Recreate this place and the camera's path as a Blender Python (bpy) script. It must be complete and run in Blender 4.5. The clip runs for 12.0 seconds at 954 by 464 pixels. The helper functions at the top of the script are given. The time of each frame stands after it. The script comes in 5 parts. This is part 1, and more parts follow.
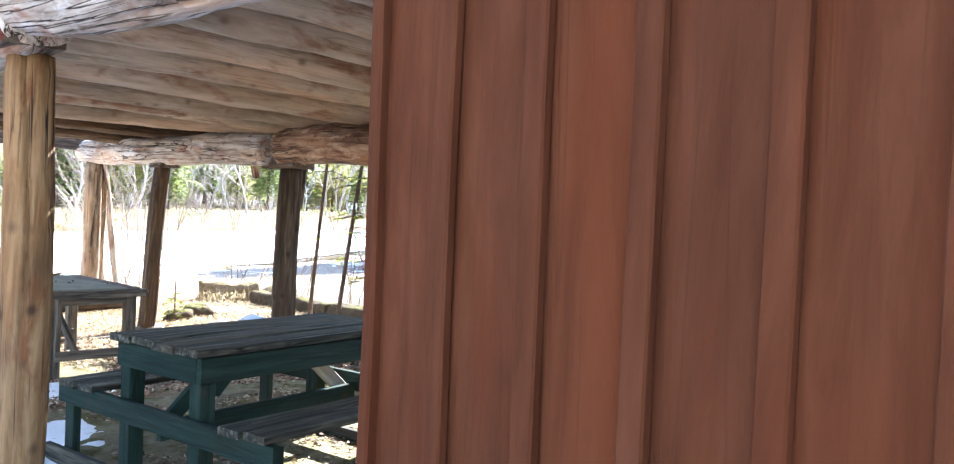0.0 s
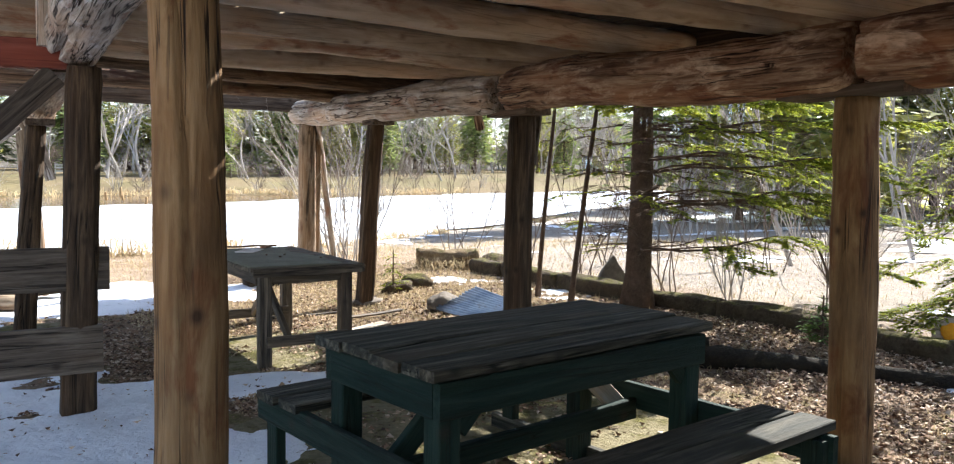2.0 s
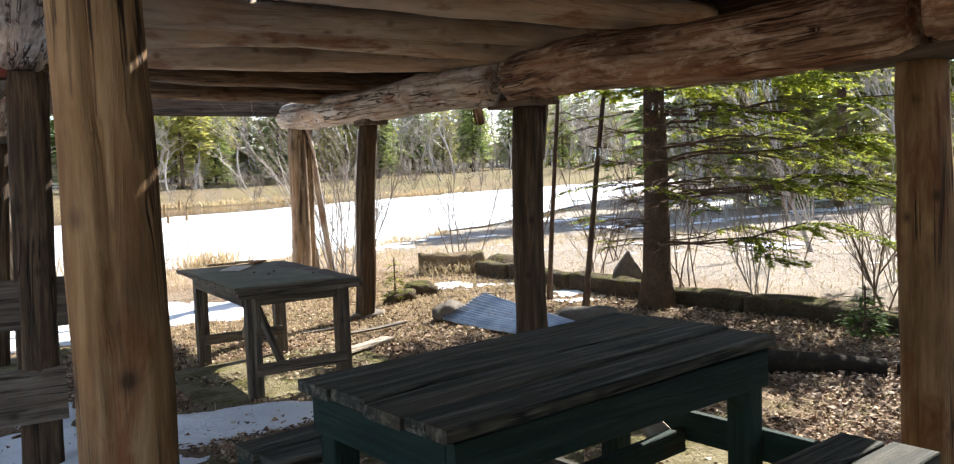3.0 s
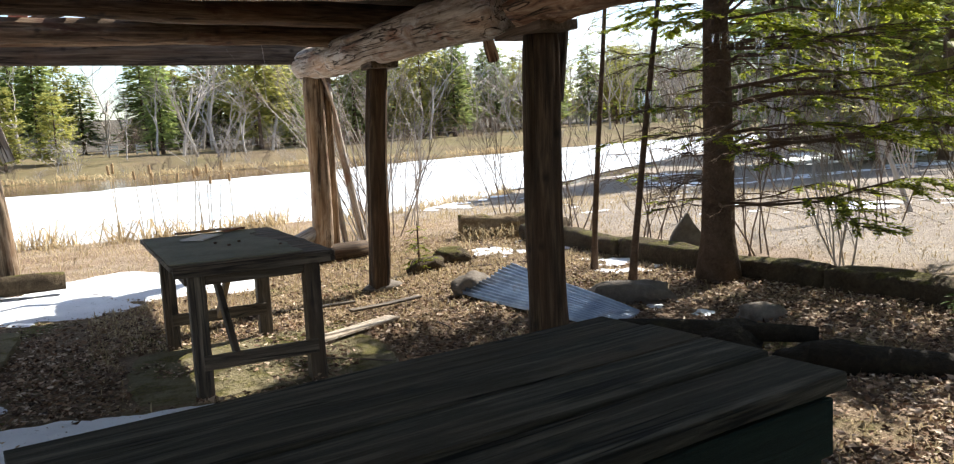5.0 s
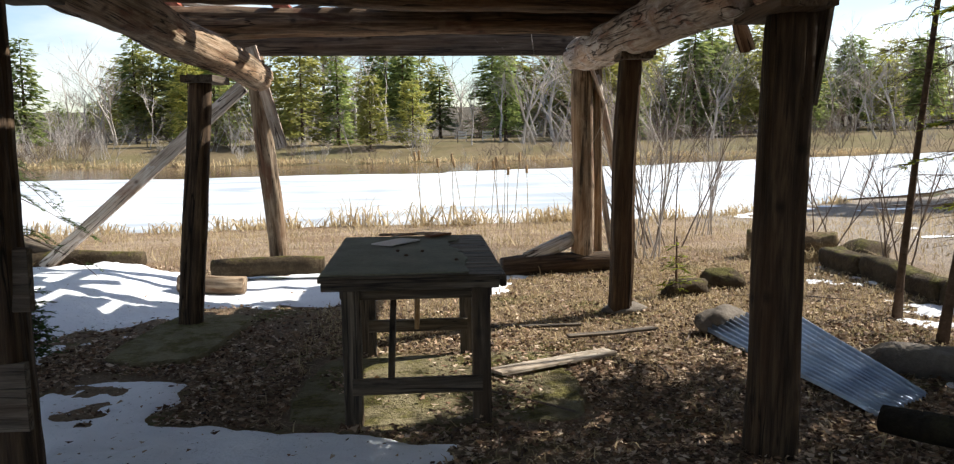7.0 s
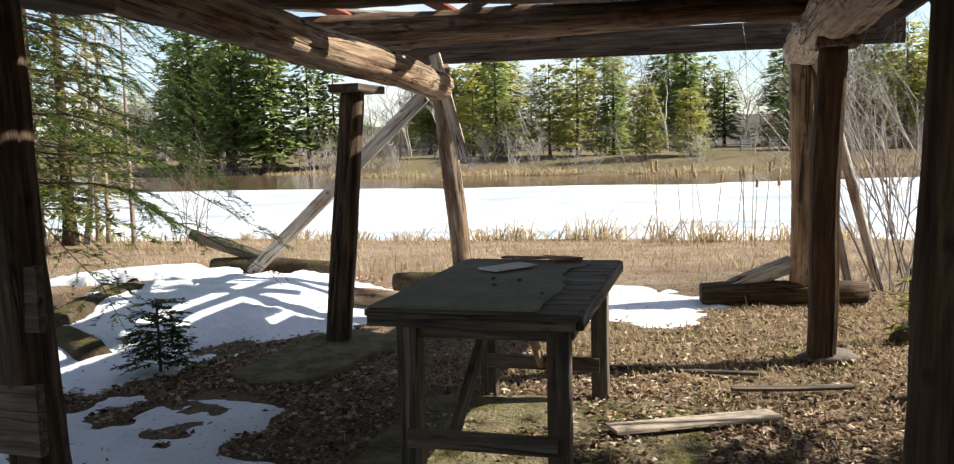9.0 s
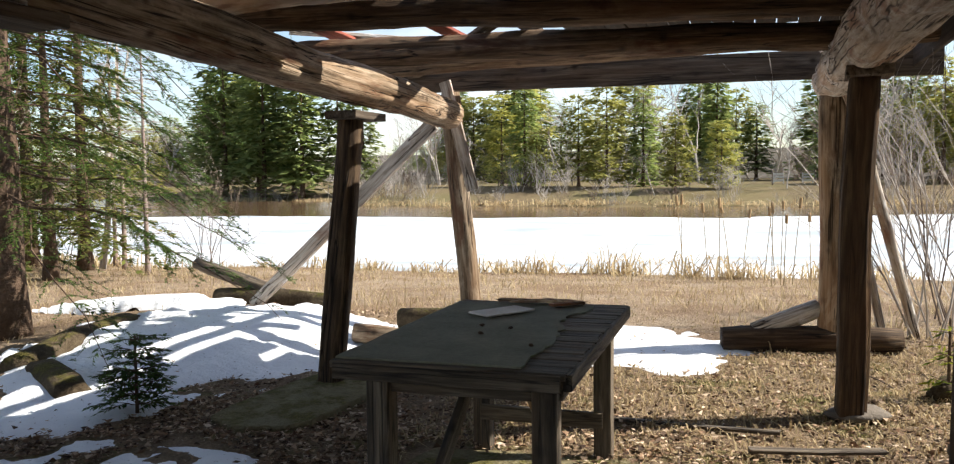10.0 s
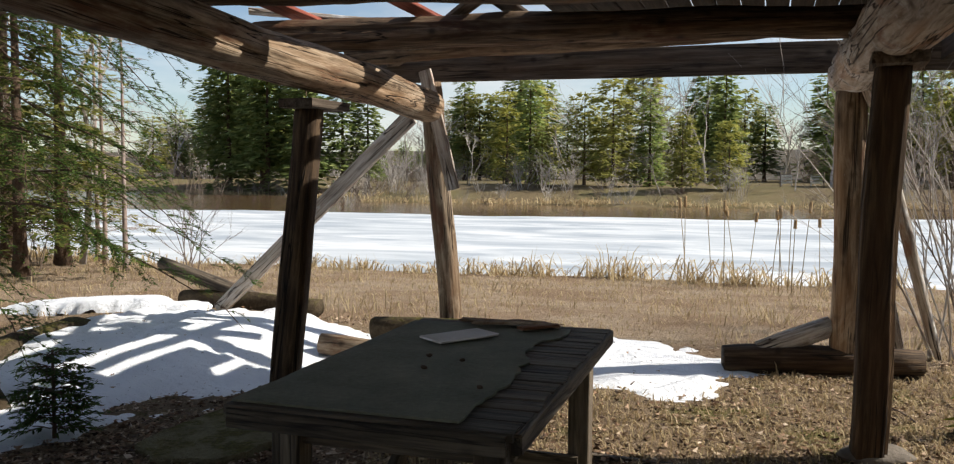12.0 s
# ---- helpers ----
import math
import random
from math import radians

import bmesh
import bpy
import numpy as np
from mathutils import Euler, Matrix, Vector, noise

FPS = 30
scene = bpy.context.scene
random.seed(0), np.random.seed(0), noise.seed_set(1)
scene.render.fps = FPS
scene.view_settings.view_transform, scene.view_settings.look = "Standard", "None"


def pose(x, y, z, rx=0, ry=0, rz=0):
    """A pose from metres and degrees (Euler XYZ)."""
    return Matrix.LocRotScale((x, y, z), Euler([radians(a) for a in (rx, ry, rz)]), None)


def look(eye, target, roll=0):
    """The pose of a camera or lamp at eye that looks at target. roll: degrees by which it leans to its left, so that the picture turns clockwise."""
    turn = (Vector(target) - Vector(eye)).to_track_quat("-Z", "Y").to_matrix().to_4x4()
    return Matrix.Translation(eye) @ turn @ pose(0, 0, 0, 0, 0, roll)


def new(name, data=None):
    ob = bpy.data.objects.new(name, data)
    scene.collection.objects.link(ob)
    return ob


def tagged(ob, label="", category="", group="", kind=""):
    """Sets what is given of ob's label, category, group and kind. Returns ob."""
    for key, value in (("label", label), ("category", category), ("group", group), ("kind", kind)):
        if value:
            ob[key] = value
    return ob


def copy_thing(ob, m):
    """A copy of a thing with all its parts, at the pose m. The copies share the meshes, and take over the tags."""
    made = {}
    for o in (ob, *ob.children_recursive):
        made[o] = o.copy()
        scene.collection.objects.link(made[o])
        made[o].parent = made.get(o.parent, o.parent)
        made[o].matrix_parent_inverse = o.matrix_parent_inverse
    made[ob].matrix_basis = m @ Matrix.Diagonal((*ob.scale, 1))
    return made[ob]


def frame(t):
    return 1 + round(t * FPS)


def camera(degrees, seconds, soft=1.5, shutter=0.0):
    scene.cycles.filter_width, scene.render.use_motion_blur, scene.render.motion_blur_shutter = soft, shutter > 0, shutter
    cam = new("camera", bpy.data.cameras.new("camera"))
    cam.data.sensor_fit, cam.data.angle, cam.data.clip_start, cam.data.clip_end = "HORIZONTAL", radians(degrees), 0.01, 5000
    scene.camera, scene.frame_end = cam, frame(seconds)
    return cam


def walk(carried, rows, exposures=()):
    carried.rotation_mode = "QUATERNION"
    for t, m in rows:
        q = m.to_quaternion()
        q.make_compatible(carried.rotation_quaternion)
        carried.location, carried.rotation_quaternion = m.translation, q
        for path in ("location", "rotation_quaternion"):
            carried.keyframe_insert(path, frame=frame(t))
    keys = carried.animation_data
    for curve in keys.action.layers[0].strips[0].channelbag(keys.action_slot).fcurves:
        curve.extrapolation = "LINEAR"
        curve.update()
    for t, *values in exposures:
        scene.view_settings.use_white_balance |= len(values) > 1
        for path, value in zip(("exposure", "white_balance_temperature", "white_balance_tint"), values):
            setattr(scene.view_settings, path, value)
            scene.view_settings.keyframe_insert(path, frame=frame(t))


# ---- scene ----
cam = camera(59.2, 12.0, soft=1.2)
EXPOSURES = [(0.0, 3.5, 5600, 10), (0.5, 2.4, 5800, 10), (1.2, 2.4, 5850, 10), (2.0, 2.02, 6100, 10), (3.0, 1.88, 6300, 10), (6.0, 1.18, 6450, 10), (7.5, 0.97, 6500, 10), (9.5, 1.12, 6550, 10), (10.5, 1.15, 6600, 10), (12.0, 0.52, 6600, 10)]
PATH = [
    (0, (-0.689, 1.208, 1.471), (-0.629, 3.207, 1.43), 2.5),
    (0.5, (-0.801, 1.534, 1.42), (-0.944, 3.52, 1.239), 1.9),
    (1, (-0.884, 1.896, 1.427), (-1.212, 3.861, 1.249), 1.2),
    (1.5, (-1.045, 2.241, 1.426), (-1.426, 4.199, 1.278), 0.6),
    (2, (-1.172, 2.615, 1.41), (-1.588, 4.566, 1.262), 0.7),
    (2.5, (-1.258, 2.862, 1.418), (-1.684, 4.811, 1.283), -0.7),
    (3, (-1.319, 3.159, 1.411), (-1.739, 5.109, 1.258), -2.2),
    (4.8, (-1.128, 4.253, 1.338), (-1.664, 6.167, 1.118), -3.3),
    (5, (-1.123, 4.351, 1.322), (-1.733, 6.241, 1.079), -3.0),
    (5.5, (-1.071, 4.646, 1.318), (-1.919, 6.442, 1.078), -2.0),
    (6, (-0.96, 4.9, 1.313), (-1.997, 6.594, 1.074), -1.4),
    (6.5, (-0.873, 5.141, 1.337), (-2.091, 6.708, 1.089), -1.6),
    (7, (-0.878, 5.436, 1.359), (-2.173, 6.942, 1.124), -0.9),
    (7.5, (-0.834, 5.718, 1.352), (-2.335, 7.017, 1.112), -1.1),
    (7.7, (-0.818, 5.82, 1.344), (-2.421, 6.992, 1.108), -0.9),
    (9.3, (-0.857, 6.647, 1.335), (-2.587, 7.634, 1.151), -1.2),
    (9.5, (-0.89, 6.693, 1.343), (-2.626, 7.672, 1.177), -0.9),
    (10, (-1.041, 6.865, 1.35), (-2.803, 7.802, 1.222), -0.6),
    (10.5, (-1.165, 7.015, 1.354), (-2.939, 7.93, 1.219), -0.1),
    (11, (-1.28, 7.169, 1.36), (-3.054, 8.083, 1.221), 0.3),
    (11.5, (-1.403, 7.24, 1.365), (-3.183, 8.14, 1.227), 0.4),
    (12, (-1.477, 7.321, 1.36), (-3.246, 8.245, 1.225), 0.3),
]
TURN = pose(0, 0, 0, 0, 0, -43.5)
walk(cam, [(t, TURN @ look(eye, target, roll)) for t, eye, target, roll in PATH], EXPOSURES)
import collections

# ---- world and sun ----
SUN_EL, SUN_AZ = 40.0, 18.5          # degrees; azimuth from +x towards +y
world = bpy.data.worlds.new("sky")
scene.world = world
world.use_nodes = True
wn = world.node_tree.nodes
sky = wn.new("ShaderNodeTexSky")
sky.sky_type = "NISHITA"
sky.sun_disc = False
sky.sun_elevation = radians(SUN_EL)
sky.sun_rotation = radians(90 - SUN_AZ)
sky.altitude, sky.air_density, sky.dust_density, sky.ozone_density = 250, 1.0, 0.6, 1.2
wn["Background"].inputs[1].default_value = 0.09
wl = world.node_tree.links
cloud_at, cloud_map, cloud = wn.new("ShaderNodeTexCoord"), wn.new("ShaderNodeMapping"), wn.new("ShaderNodeTexNoise")
cloud_map.inputs["Scale"].default_value = (1.0, 1.0, 3.2)
cloud.inputs["Scale"].default_value, cloud.inputs["Detail"].default_value, cloud.inputs["Roughness"].default_value = 2.2, 6.0, 0.55
cover, pale_sky, sky_mix = wn.new("ShaderNodeMapRange"), wn.new("ShaderNodeHueSaturation"), wn.new("ShaderNodeMix")
cover.interpolation_type = "SMOOTHSTEP"
cover.inputs["From Min"].default_value, cover.inputs["From Max"].default_value = 0.44, 0.66
pale_sky.inputs["Saturation"].default_value, pale_sky.inputs["Value"].default_value = 0.3, 1.2
sky_mix.data_type = "RGBA"
wl.new(cloud_at.outputs["Generated"], cloud_map.inputs["Vector"])
wl.new(cloud_map.outputs[0], cloud.inputs["Vector"])
wl.new(cloud.outputs["Fac"], cover.inputs["Value"])
wl.new(sky.outputs[0], pale_sky.inputs["Color"])
wl.new(cover.outputs[0], sky_mix.inputs["Factor"])
wl.new(sky.outputs[0], sky_mix.inputs[6])
wl.new(pale_sky.outputs[0], sky_mix.inputs[7])
wl.new(sky_mix.outputs[2], wn["Background"].inputs[0])
sun = new("sun", bpy.data.lights.new("sun", "SUN"))
sun.data.energy, sun.data.angle, sun.data.color = 5.0, radians(0.55), (1.0, 0.95, 0.86)
sd = Vector((math.cos(radians(SUN_EL)) * math.cos(radians(SUN_AZ)), math.cos(radians(SUN_EL)) * math.sin(radians(SUN_AZ)), math.sin(radians(SUN_EL))))
sun.matrix_basis = look(sd * 60, (0, 0, 0))


# ---- materials ----
def nodes(name, rough=0.8, spec=0.3):
    m = bpy.data.materials.new(name)
    m.use_nodes = True
    n, l = m.node_tree.nodes, m.node_tree.links
    b = n["Principled BSDF"]
    b.inputs["Roughness"].default_value = rough
    b.inputs["Specular IOR Level"].default_value = spec
    return m, n, l, b


def coords(n, l, scale=(1, 1, 1), shift=True, which="Object"):
    tc, mp = n.new("ShaderNodeTexCoord"), n.new("ShaderNodeMapping")
    mp.inputs["Scale"].default_value = scale
    l.new(tc.outputs[which], mp.inputs["Vector"])
    if shift:
        oi, mul = n.new("ShaderNodeObjectInfo"), n.new("ShaderNodeMath")
        mul.operation = "MULTIPLY"
        mul.inputs[1].default_value = 37.0
        l.new(oi.outputs["Random"], mul.inputs[0])
        l.new(mul.outputs[0], mp.inputs["Location"])
    return mp.outputs[0]


def noise_tex(n, l, vec, scale, detail=5, rough=0.6, dist=0.0):
    t = n.new("ShaderNodeTexNoise")
    t.inputs["Scale"].default_value, t.inputs["Detail"].default_value = scale, detail
    t.inputs["Roughness"].default_value, t.inputs["Distortion"].default_value = rough, dist
    l.new(vec, t.inputs["Vector"])
    return t.outputs["Fac"]


def ramp(n, l, fac, stops):
    r = n.new("ShaderNodeValToRGB")
    e = r.color_ramp.elements
    while len(e) < len(stops):
        e.new(0.5)
    for k, (p, c) in enumerate(stops):
        e[k].position = p
        e[k].color = (*c, 1) if len(c) == 3 else c
    l.new(fac, r.inputs[0])
    return r.outputs[0]


def mix(n, l, fac, a, b, how="MIX"):
    m = n.new("ShaderNodeMix")
    m.data_type, m.blend_type = "RGBA", how
    for sock, v in ((m.inputs["Factor"], fac), (m.inputs[6], a), (m.inputs[7], b)):
        if hasattr(v, "is_output"):
            l.new(v, sock)
        elif isinstance(v, tuple):
            sock.default_value = (*v, 1)
        else:
            sock.default_value = v
    return m.outputs[2]


def bump(n, l, b, height, strength=0.4, dist=0.01):
    k = n.new("ShaderNodeBump")
    k.inputs["Strength"].default_value, k.inputs["Distance"].default_value = strength, dist
    l.new(height, k.inputs["Height"])
    l.new(k.outputs[0], b.inputs["Normal"])


def grey(v):
    return (v, v, v)


def wood(name, dark, mid, light, stain=(0.05, 0.035, 0.025), grain=26.0, cracks=0.5, rough=0.85, spec=0.25, blotch=0.45, knots=0.8, pale=0.0, spread=0.17):
    """Weathered wood with its grain along local x."""
    m, n, l, b = nodes(name, rough, spec)
    v = coords(n, l, (2.4, grain * 1.3, grain * 1.3))
    g = noise_tex(n, l, v, 1.0, 8, 0.65, 0.4)
    col = ramp(n, l, g, [(0.36, dark), (0.5, mid), (0.66, light)])
    v2 = coords(n, l, (0.9, 3.0, 3.0))
    big = noise_tex(n, l, v2, 1.6, 4, 0.6)
    col = mix(n, l, ramp(n, l, big, [(0.45, grey(0.0)), (0.75, grey(blotch))]), col, stain)
    warm = noise_tex(n, l, coords(n, l, (0.8, 5.0, 5.0)), 1.1, 3, 0.5)
    col = mix(n, l, ramp(n, l, warm, [(0.5, grey(0.0)), (0.72, grey(0.55))]), col, (mid[0] * 1.35, mid[1] * 1.02, mid[2] * 0.75))
    v3 = coords(n, l, (0.55, 14.0, 14.0))
    cr = noise_tex(n, l, v3, 1.0, 3, 0.5, 0.8)
    crack = ramp(n, l, cr, [(0.478, grey(0.0)), (0.496, grey(1.0)), (0.504, grey(1.0)), (0.522, grey(0.0))])
    brk = noise_tex(n, l, coords(n, l, (1.0, 2.0, 2.0)), 1.3, 2, 0.5)
    cm = mix(n, l, 1.0, crack, ramp(n, l, brk, [(0.44, grey(0.0)), (0.52, grey(cracks))]), "MULTIPLY")
    if pale:
        wp = noise_tex(n, l, coords(n, l, (1.6, 4.0, 4.0)), 1.5, 6, 0.7, 0.5)
        col = mix(n, l, ramp(n, l, wp, [(0.52, grey(0.0)), (0.64, grey(pale))]), col, tuple(min(0.8, 1.35 * c + 0.05) for c in light))
        rd = noise_tex(n, l, coords(n, l, (1.1, 3.2, 3.2)), 1.9, 5, 0.65, 0.4)
        col = mix(n, l, ramp(n, l, rd, [(0.55, grey(0.0)), (0.66, grey(0.8))]), col, (mid[0] * 0.55, mid[1] * 0.32, mid[2] * 0.25))
    fine = noise_tex(n, l, coords(n, l, (1.3, 42.0, 42.0)), 1.0, 4, 0.6, 0.5)
    hair = ramp(n, l, fine, [(0.30, grey(0.75 * cracks)), (0.40, grey(0.0))])
    col = mix(n, l, hair, col, tuple(0.6 * c for c in stain))
    col = mix(n, l, cm, col, tuple(0.35 * c for c in stain))
    kn = n.new("ShaderNodeTexVoronoi")
    kn.inputs["Scale"].default_value = 1.0
    l.new(coords(n, l, (5.5, 6.5, 6.5)), kn.inputs["Vector"])
    col = mix(n, l, ramp(n, l, kn.outputs["Distance"], [(0.06, grey(knots)), (0.16, grey(0.25 * knots)), (0.22, grey(0.0))]), col, stain)
    oi = n.new("ShaderNodeObjectInfo")
    tone = ramp(n, l, oi.outputs["Random"], [(0.0, grey(0.95 - spread)), (1.0, grey(0.95 + spread))])
    col = mix(n, l, 1.0, col, tone, "MULTIPLY")
    l.new(col, b.inputs["Base Color"])
    hh = mix(n, l, cm, g, (0.0, 0.0, 0.0))
    bump(n, l, b, hh, 0.8, 0.012)
    return m


def rough_stuff(name, stops, scale=6.0, fine=40.0, rough=0.95, bumps=0.5, spec=0.15):
    m, n, l, b = nodes(name, rough, spec)
    v = coords(n, l, shift=True)
    a = noise_tex(n, l, v, scale, 6, 0.65)
    f = noise_tex(n, l, v, fine, 4, 0.7)
    col = mix(n, l, 0.4, ramp(n, l, a, stops), ramp(n, l, f, stops))
    l.new(col, b.inputs["Base Color"])
    bump(n, l, b, f, bumps, 0.02)
    return m


def leafy(name, c0, c1, rough=0.7, trans=0.0, mids=()):
    m, n, l, b = nodes(name, rough, 0.2)
    gm = n.new("ShaderNodeNewGeometry")
    oi = n.new("ShaderNodeObjectInfo")
    col = ramp(n, l, gm.outputs["Random Per Island"], [(0.0, c0), *mids, (1.0, c1)])
    col = mix(n, l, 1.0, col, ramp(n, l, oi.outputs["Random"], [(0.0, grey(0.75)), (1.0, grey(1.2))]), "MULTIPLY")
    l.new(col, b.inputs["Base Color"])
    if trans:
        t, a = n.new("ShaderNodeBsdfTranslucent"), n.new("ShaderNodeMixShader")
        l.new(col, t.inputs[0])
        a.inputs[0].default_value = trans
        l.new(b.outputs[0], a.inputs[1])
        l.new(t.outputs[0], a.inputs[2])
        l.new(a.outputs[0], n["Material Output"].inputs[0])
    return m


POST = wood("peeled_post_wood", (0.16, 0.086, 0.034), (0.25, 0.142, 0.06), (0.345, 0.212, 0.10), (0.06, 0.03, 0.014), grain=18, blotch=0.65, cracks=1.0, knots=1.0, pale=0.12)
# Weathered wood, darkened further in colour to stand in for backlighting.
BACKLIT_POST = wood("backlit_weathered_post", (0.026, 0.016, 0.0095), (0.068, 0.043, 0.025), (0.15, 0.098, 0.055), (0.018, 0.012, 0.008), cracks=0.9)
LOG = wood("weathered_log_wood", (0.085, 0.04, 0.022), (0.31, 0.18, 0.105), (0.56, 0.41, 0.28), (0.06, 0.025, 0.014), cracks=1.0, blotch=0.9, pale=0.8)
GREYLOG = wood("grey_log_wood", (0.22, 0.175, 0.135), (0.50, 0.43, 0.36), (0.70, 0.64, 0.56), (0.075, 0.045, 0.03), cracks=1.0, blotch=0.7, pale=0.6)
# Snow bounce on the near poles is put into this paler wood colour.
LITPOLE = wood("bounce_lit_pole_wood", (0.42, 0.32, 0.22), (0.54, 0.43, 0.31), (0.66, 0.54, 0.41), (0.16, 0.09, 0.05), grain=9, blotch=0.45, cracks=0.3, knots=0.7, pale=0.12)
# Shaded copy of the pole wood, for the far bay.
SHADEPOLE = wood("shaded_roof_pole", (0.06, 0.036, 0.02), (0.135, 0.085, 0.05), (0.27, 0.185, 0.115), (0.03, 0.02, 0.012), blotch=0.6, cracks=0.9, pale=0.15)
TAN = wood("tan_weathered_post", (0.095, 0.064, 0.038), (0.24, 0.175, 0.115), (0.40, 0.315, 0.225), (0.06, 0.036, 0.02), cracks=1.0, pale=0.3)
BOARD = wood("grey_board_wood", (0.052, 0.038, 0.027), (0.115, 0.088, 0.065), (0.20, 0.16, 0.12), (0.03, 0.02, 0.013), cracks=0.8)
# Near black: the shade between the poles is put into the boards' colour.
SHADEBOARD = wood("shade_dark_roof_board", (0.02, 0.014, 0.010), (0.042, 0.030, 0.022), (0.075, 0.055, 0.040), (0.02, 0.015, 0.01))
TABLEWOOD = wood("old_bench_wood", (0.038, 0.028, 0.019), (0.105, 0.081, 0.057), (0.21, 0.168, 0.122), (0.03, 0.021, 0.015), cracks=0.8, rough=0.7, spec=0.35)
REDBOARD = wood("faded_red_board", (0.16, 0.045, 0.03), (0.26, 0.075, 0.05), (0.34, 0.11, 0.075), (0.08, 0.03, 0.02))
GREEN = wood("green_painted_wood", (0.007, 0.018, 0.014), (0.013, 0.029, 0.022), (0.024, 0.042, 0.032), (0.03, 0.028, 0.02), blotch=0.35, rough=0.75, spec=0.15)
GREENTOP = wood("worn_green_plank", (0.017, 0.018, 0.013), (0.046, 0.043, 0.032), (0.15, 0.135, 0.10), (0.013, 0.016, 0.012), rough=0.8, spec=0.2, cracks=0.9, blotch=0.6)
WALL = wood("red_brown_painted_board", (0.068, 0.0205, 0.0078), (0.088, 0.028, 0.011), (0.108, 0.037, 0.016), (0.046, 0.0155, 0.007), grain=12, cracks=0.12, rough=0.85, spec=0.12, blotch=0.3, knots=0.3, spread=0.05)
BARE = wood("bare_pale_plank", (0.30, 0.24, 0.18), (0.42, 0.36, 0.29), (0.55, 0.49, 0.41), (0.2, 0.15, 0.1))
BARK = rough_stuff("spruce_bark", [(0.3, (0.05, 0.032, 0.022)), (0.55, (0.12, 0.08, 0.055)), (0.75, (0.20, 0.15, 0.11))], 9, 45, bumps=0.9)
TWIG = rough_stuff("grey_twig", [(0.3, (0.10, 0.075, 0.06)), (0.6, (0.20, 0.155, 0.125)), (0.8, (0.30, 0.25, 0.21))], 6, 30)
LARCHTWIG = rough_stuff("pinkish_larch_twig", [(0.3, (0.22, 0.165, 0.14)), (0.6, (0.34, 0.27, 0.235)), (0.8, (0.44, 0.37, 0.33))], 3, 12)
PALETWIG = rough_stuff("pale_bare_branch", [(0.3, (0.28, 0.24, 0.21)), (0.6, (0.43, 0.39, 0.35)), (0.8, (0.56, 0.52, 0.48))], 1, 6)
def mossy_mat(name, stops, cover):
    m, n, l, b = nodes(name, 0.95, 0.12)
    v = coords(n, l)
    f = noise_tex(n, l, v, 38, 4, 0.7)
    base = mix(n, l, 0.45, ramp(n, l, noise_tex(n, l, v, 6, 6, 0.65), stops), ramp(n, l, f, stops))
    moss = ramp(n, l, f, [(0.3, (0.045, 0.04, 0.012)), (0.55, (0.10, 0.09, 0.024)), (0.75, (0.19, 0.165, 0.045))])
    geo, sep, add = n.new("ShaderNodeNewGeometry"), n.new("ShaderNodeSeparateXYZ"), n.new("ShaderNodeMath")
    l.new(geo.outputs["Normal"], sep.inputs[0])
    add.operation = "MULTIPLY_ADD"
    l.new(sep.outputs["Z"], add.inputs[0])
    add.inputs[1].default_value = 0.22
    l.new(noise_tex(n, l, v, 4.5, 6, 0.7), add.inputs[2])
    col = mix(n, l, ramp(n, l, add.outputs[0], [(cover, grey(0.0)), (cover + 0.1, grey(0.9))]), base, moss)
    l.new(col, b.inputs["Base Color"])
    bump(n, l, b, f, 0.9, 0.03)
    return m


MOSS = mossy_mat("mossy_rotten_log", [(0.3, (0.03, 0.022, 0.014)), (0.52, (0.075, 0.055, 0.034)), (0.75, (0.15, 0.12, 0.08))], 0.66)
GRASSLOG = mossy_mat("grass_grown_log", [(0.3, (0.09, 0.06, 0.035)), (0.52, (0.20, 0.145, 0.085)), (0.75, (0.36, 0.28, 0.17))], 0.68)
# Blackened to put the trees' shade into the colour of timbers and boulders.
SHADEROT = rough_stuff("shade_blackened_rot", [(0.3, (0.012, 0.009, 0.007)), (0.55, (0.026, 0.021, 0.015)), (0.8, (0.06, 0.055, 0.025))], 5, 40, bumps=0.9)
ROCK = rough_stuff("grey_field_stone", [(0.3, (0.09, 0.075, 0.06)), (0.55, (0.17, 0.145, 0.12)), (0.78, (0.27, 0.24, 0.205))], 5, 30, bumps=0.6)
CONCRETE = rough_stuff("old_concrete", [(0.3, (0.19, 0.165, 0.125)), (0.55, (0.28, 0.25, 0.19)), (0.78, (0.36, 0.33, 0.26))], 4, 30, bumps=0.35)
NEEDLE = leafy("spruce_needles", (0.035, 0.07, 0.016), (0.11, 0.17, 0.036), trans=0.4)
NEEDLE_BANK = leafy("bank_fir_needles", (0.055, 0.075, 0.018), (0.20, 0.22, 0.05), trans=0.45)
# Sunlit copy of the needles, with the backlight put into a yellow-green colour.
NEEDLE_LIT = leafy("sunlit_needles", (0.10, 0.15, 0.016), (0.42, 0.44, 0.05), trans=0.6)
# These needles are coloured lighter to make up for sunlight lost inside the crowns.
NEEDLE_FAR = leafy("lightened_far_needles", (0.14, 0.20, 0.06), (0.36, 0.40, 0.14), trans=0.5)
NEEDLE_FAR2 = leafy("lightened_olive_needles", (0.24, 0.255, 0.06), (0.50, 0.47, 0.15), trans=0.5)
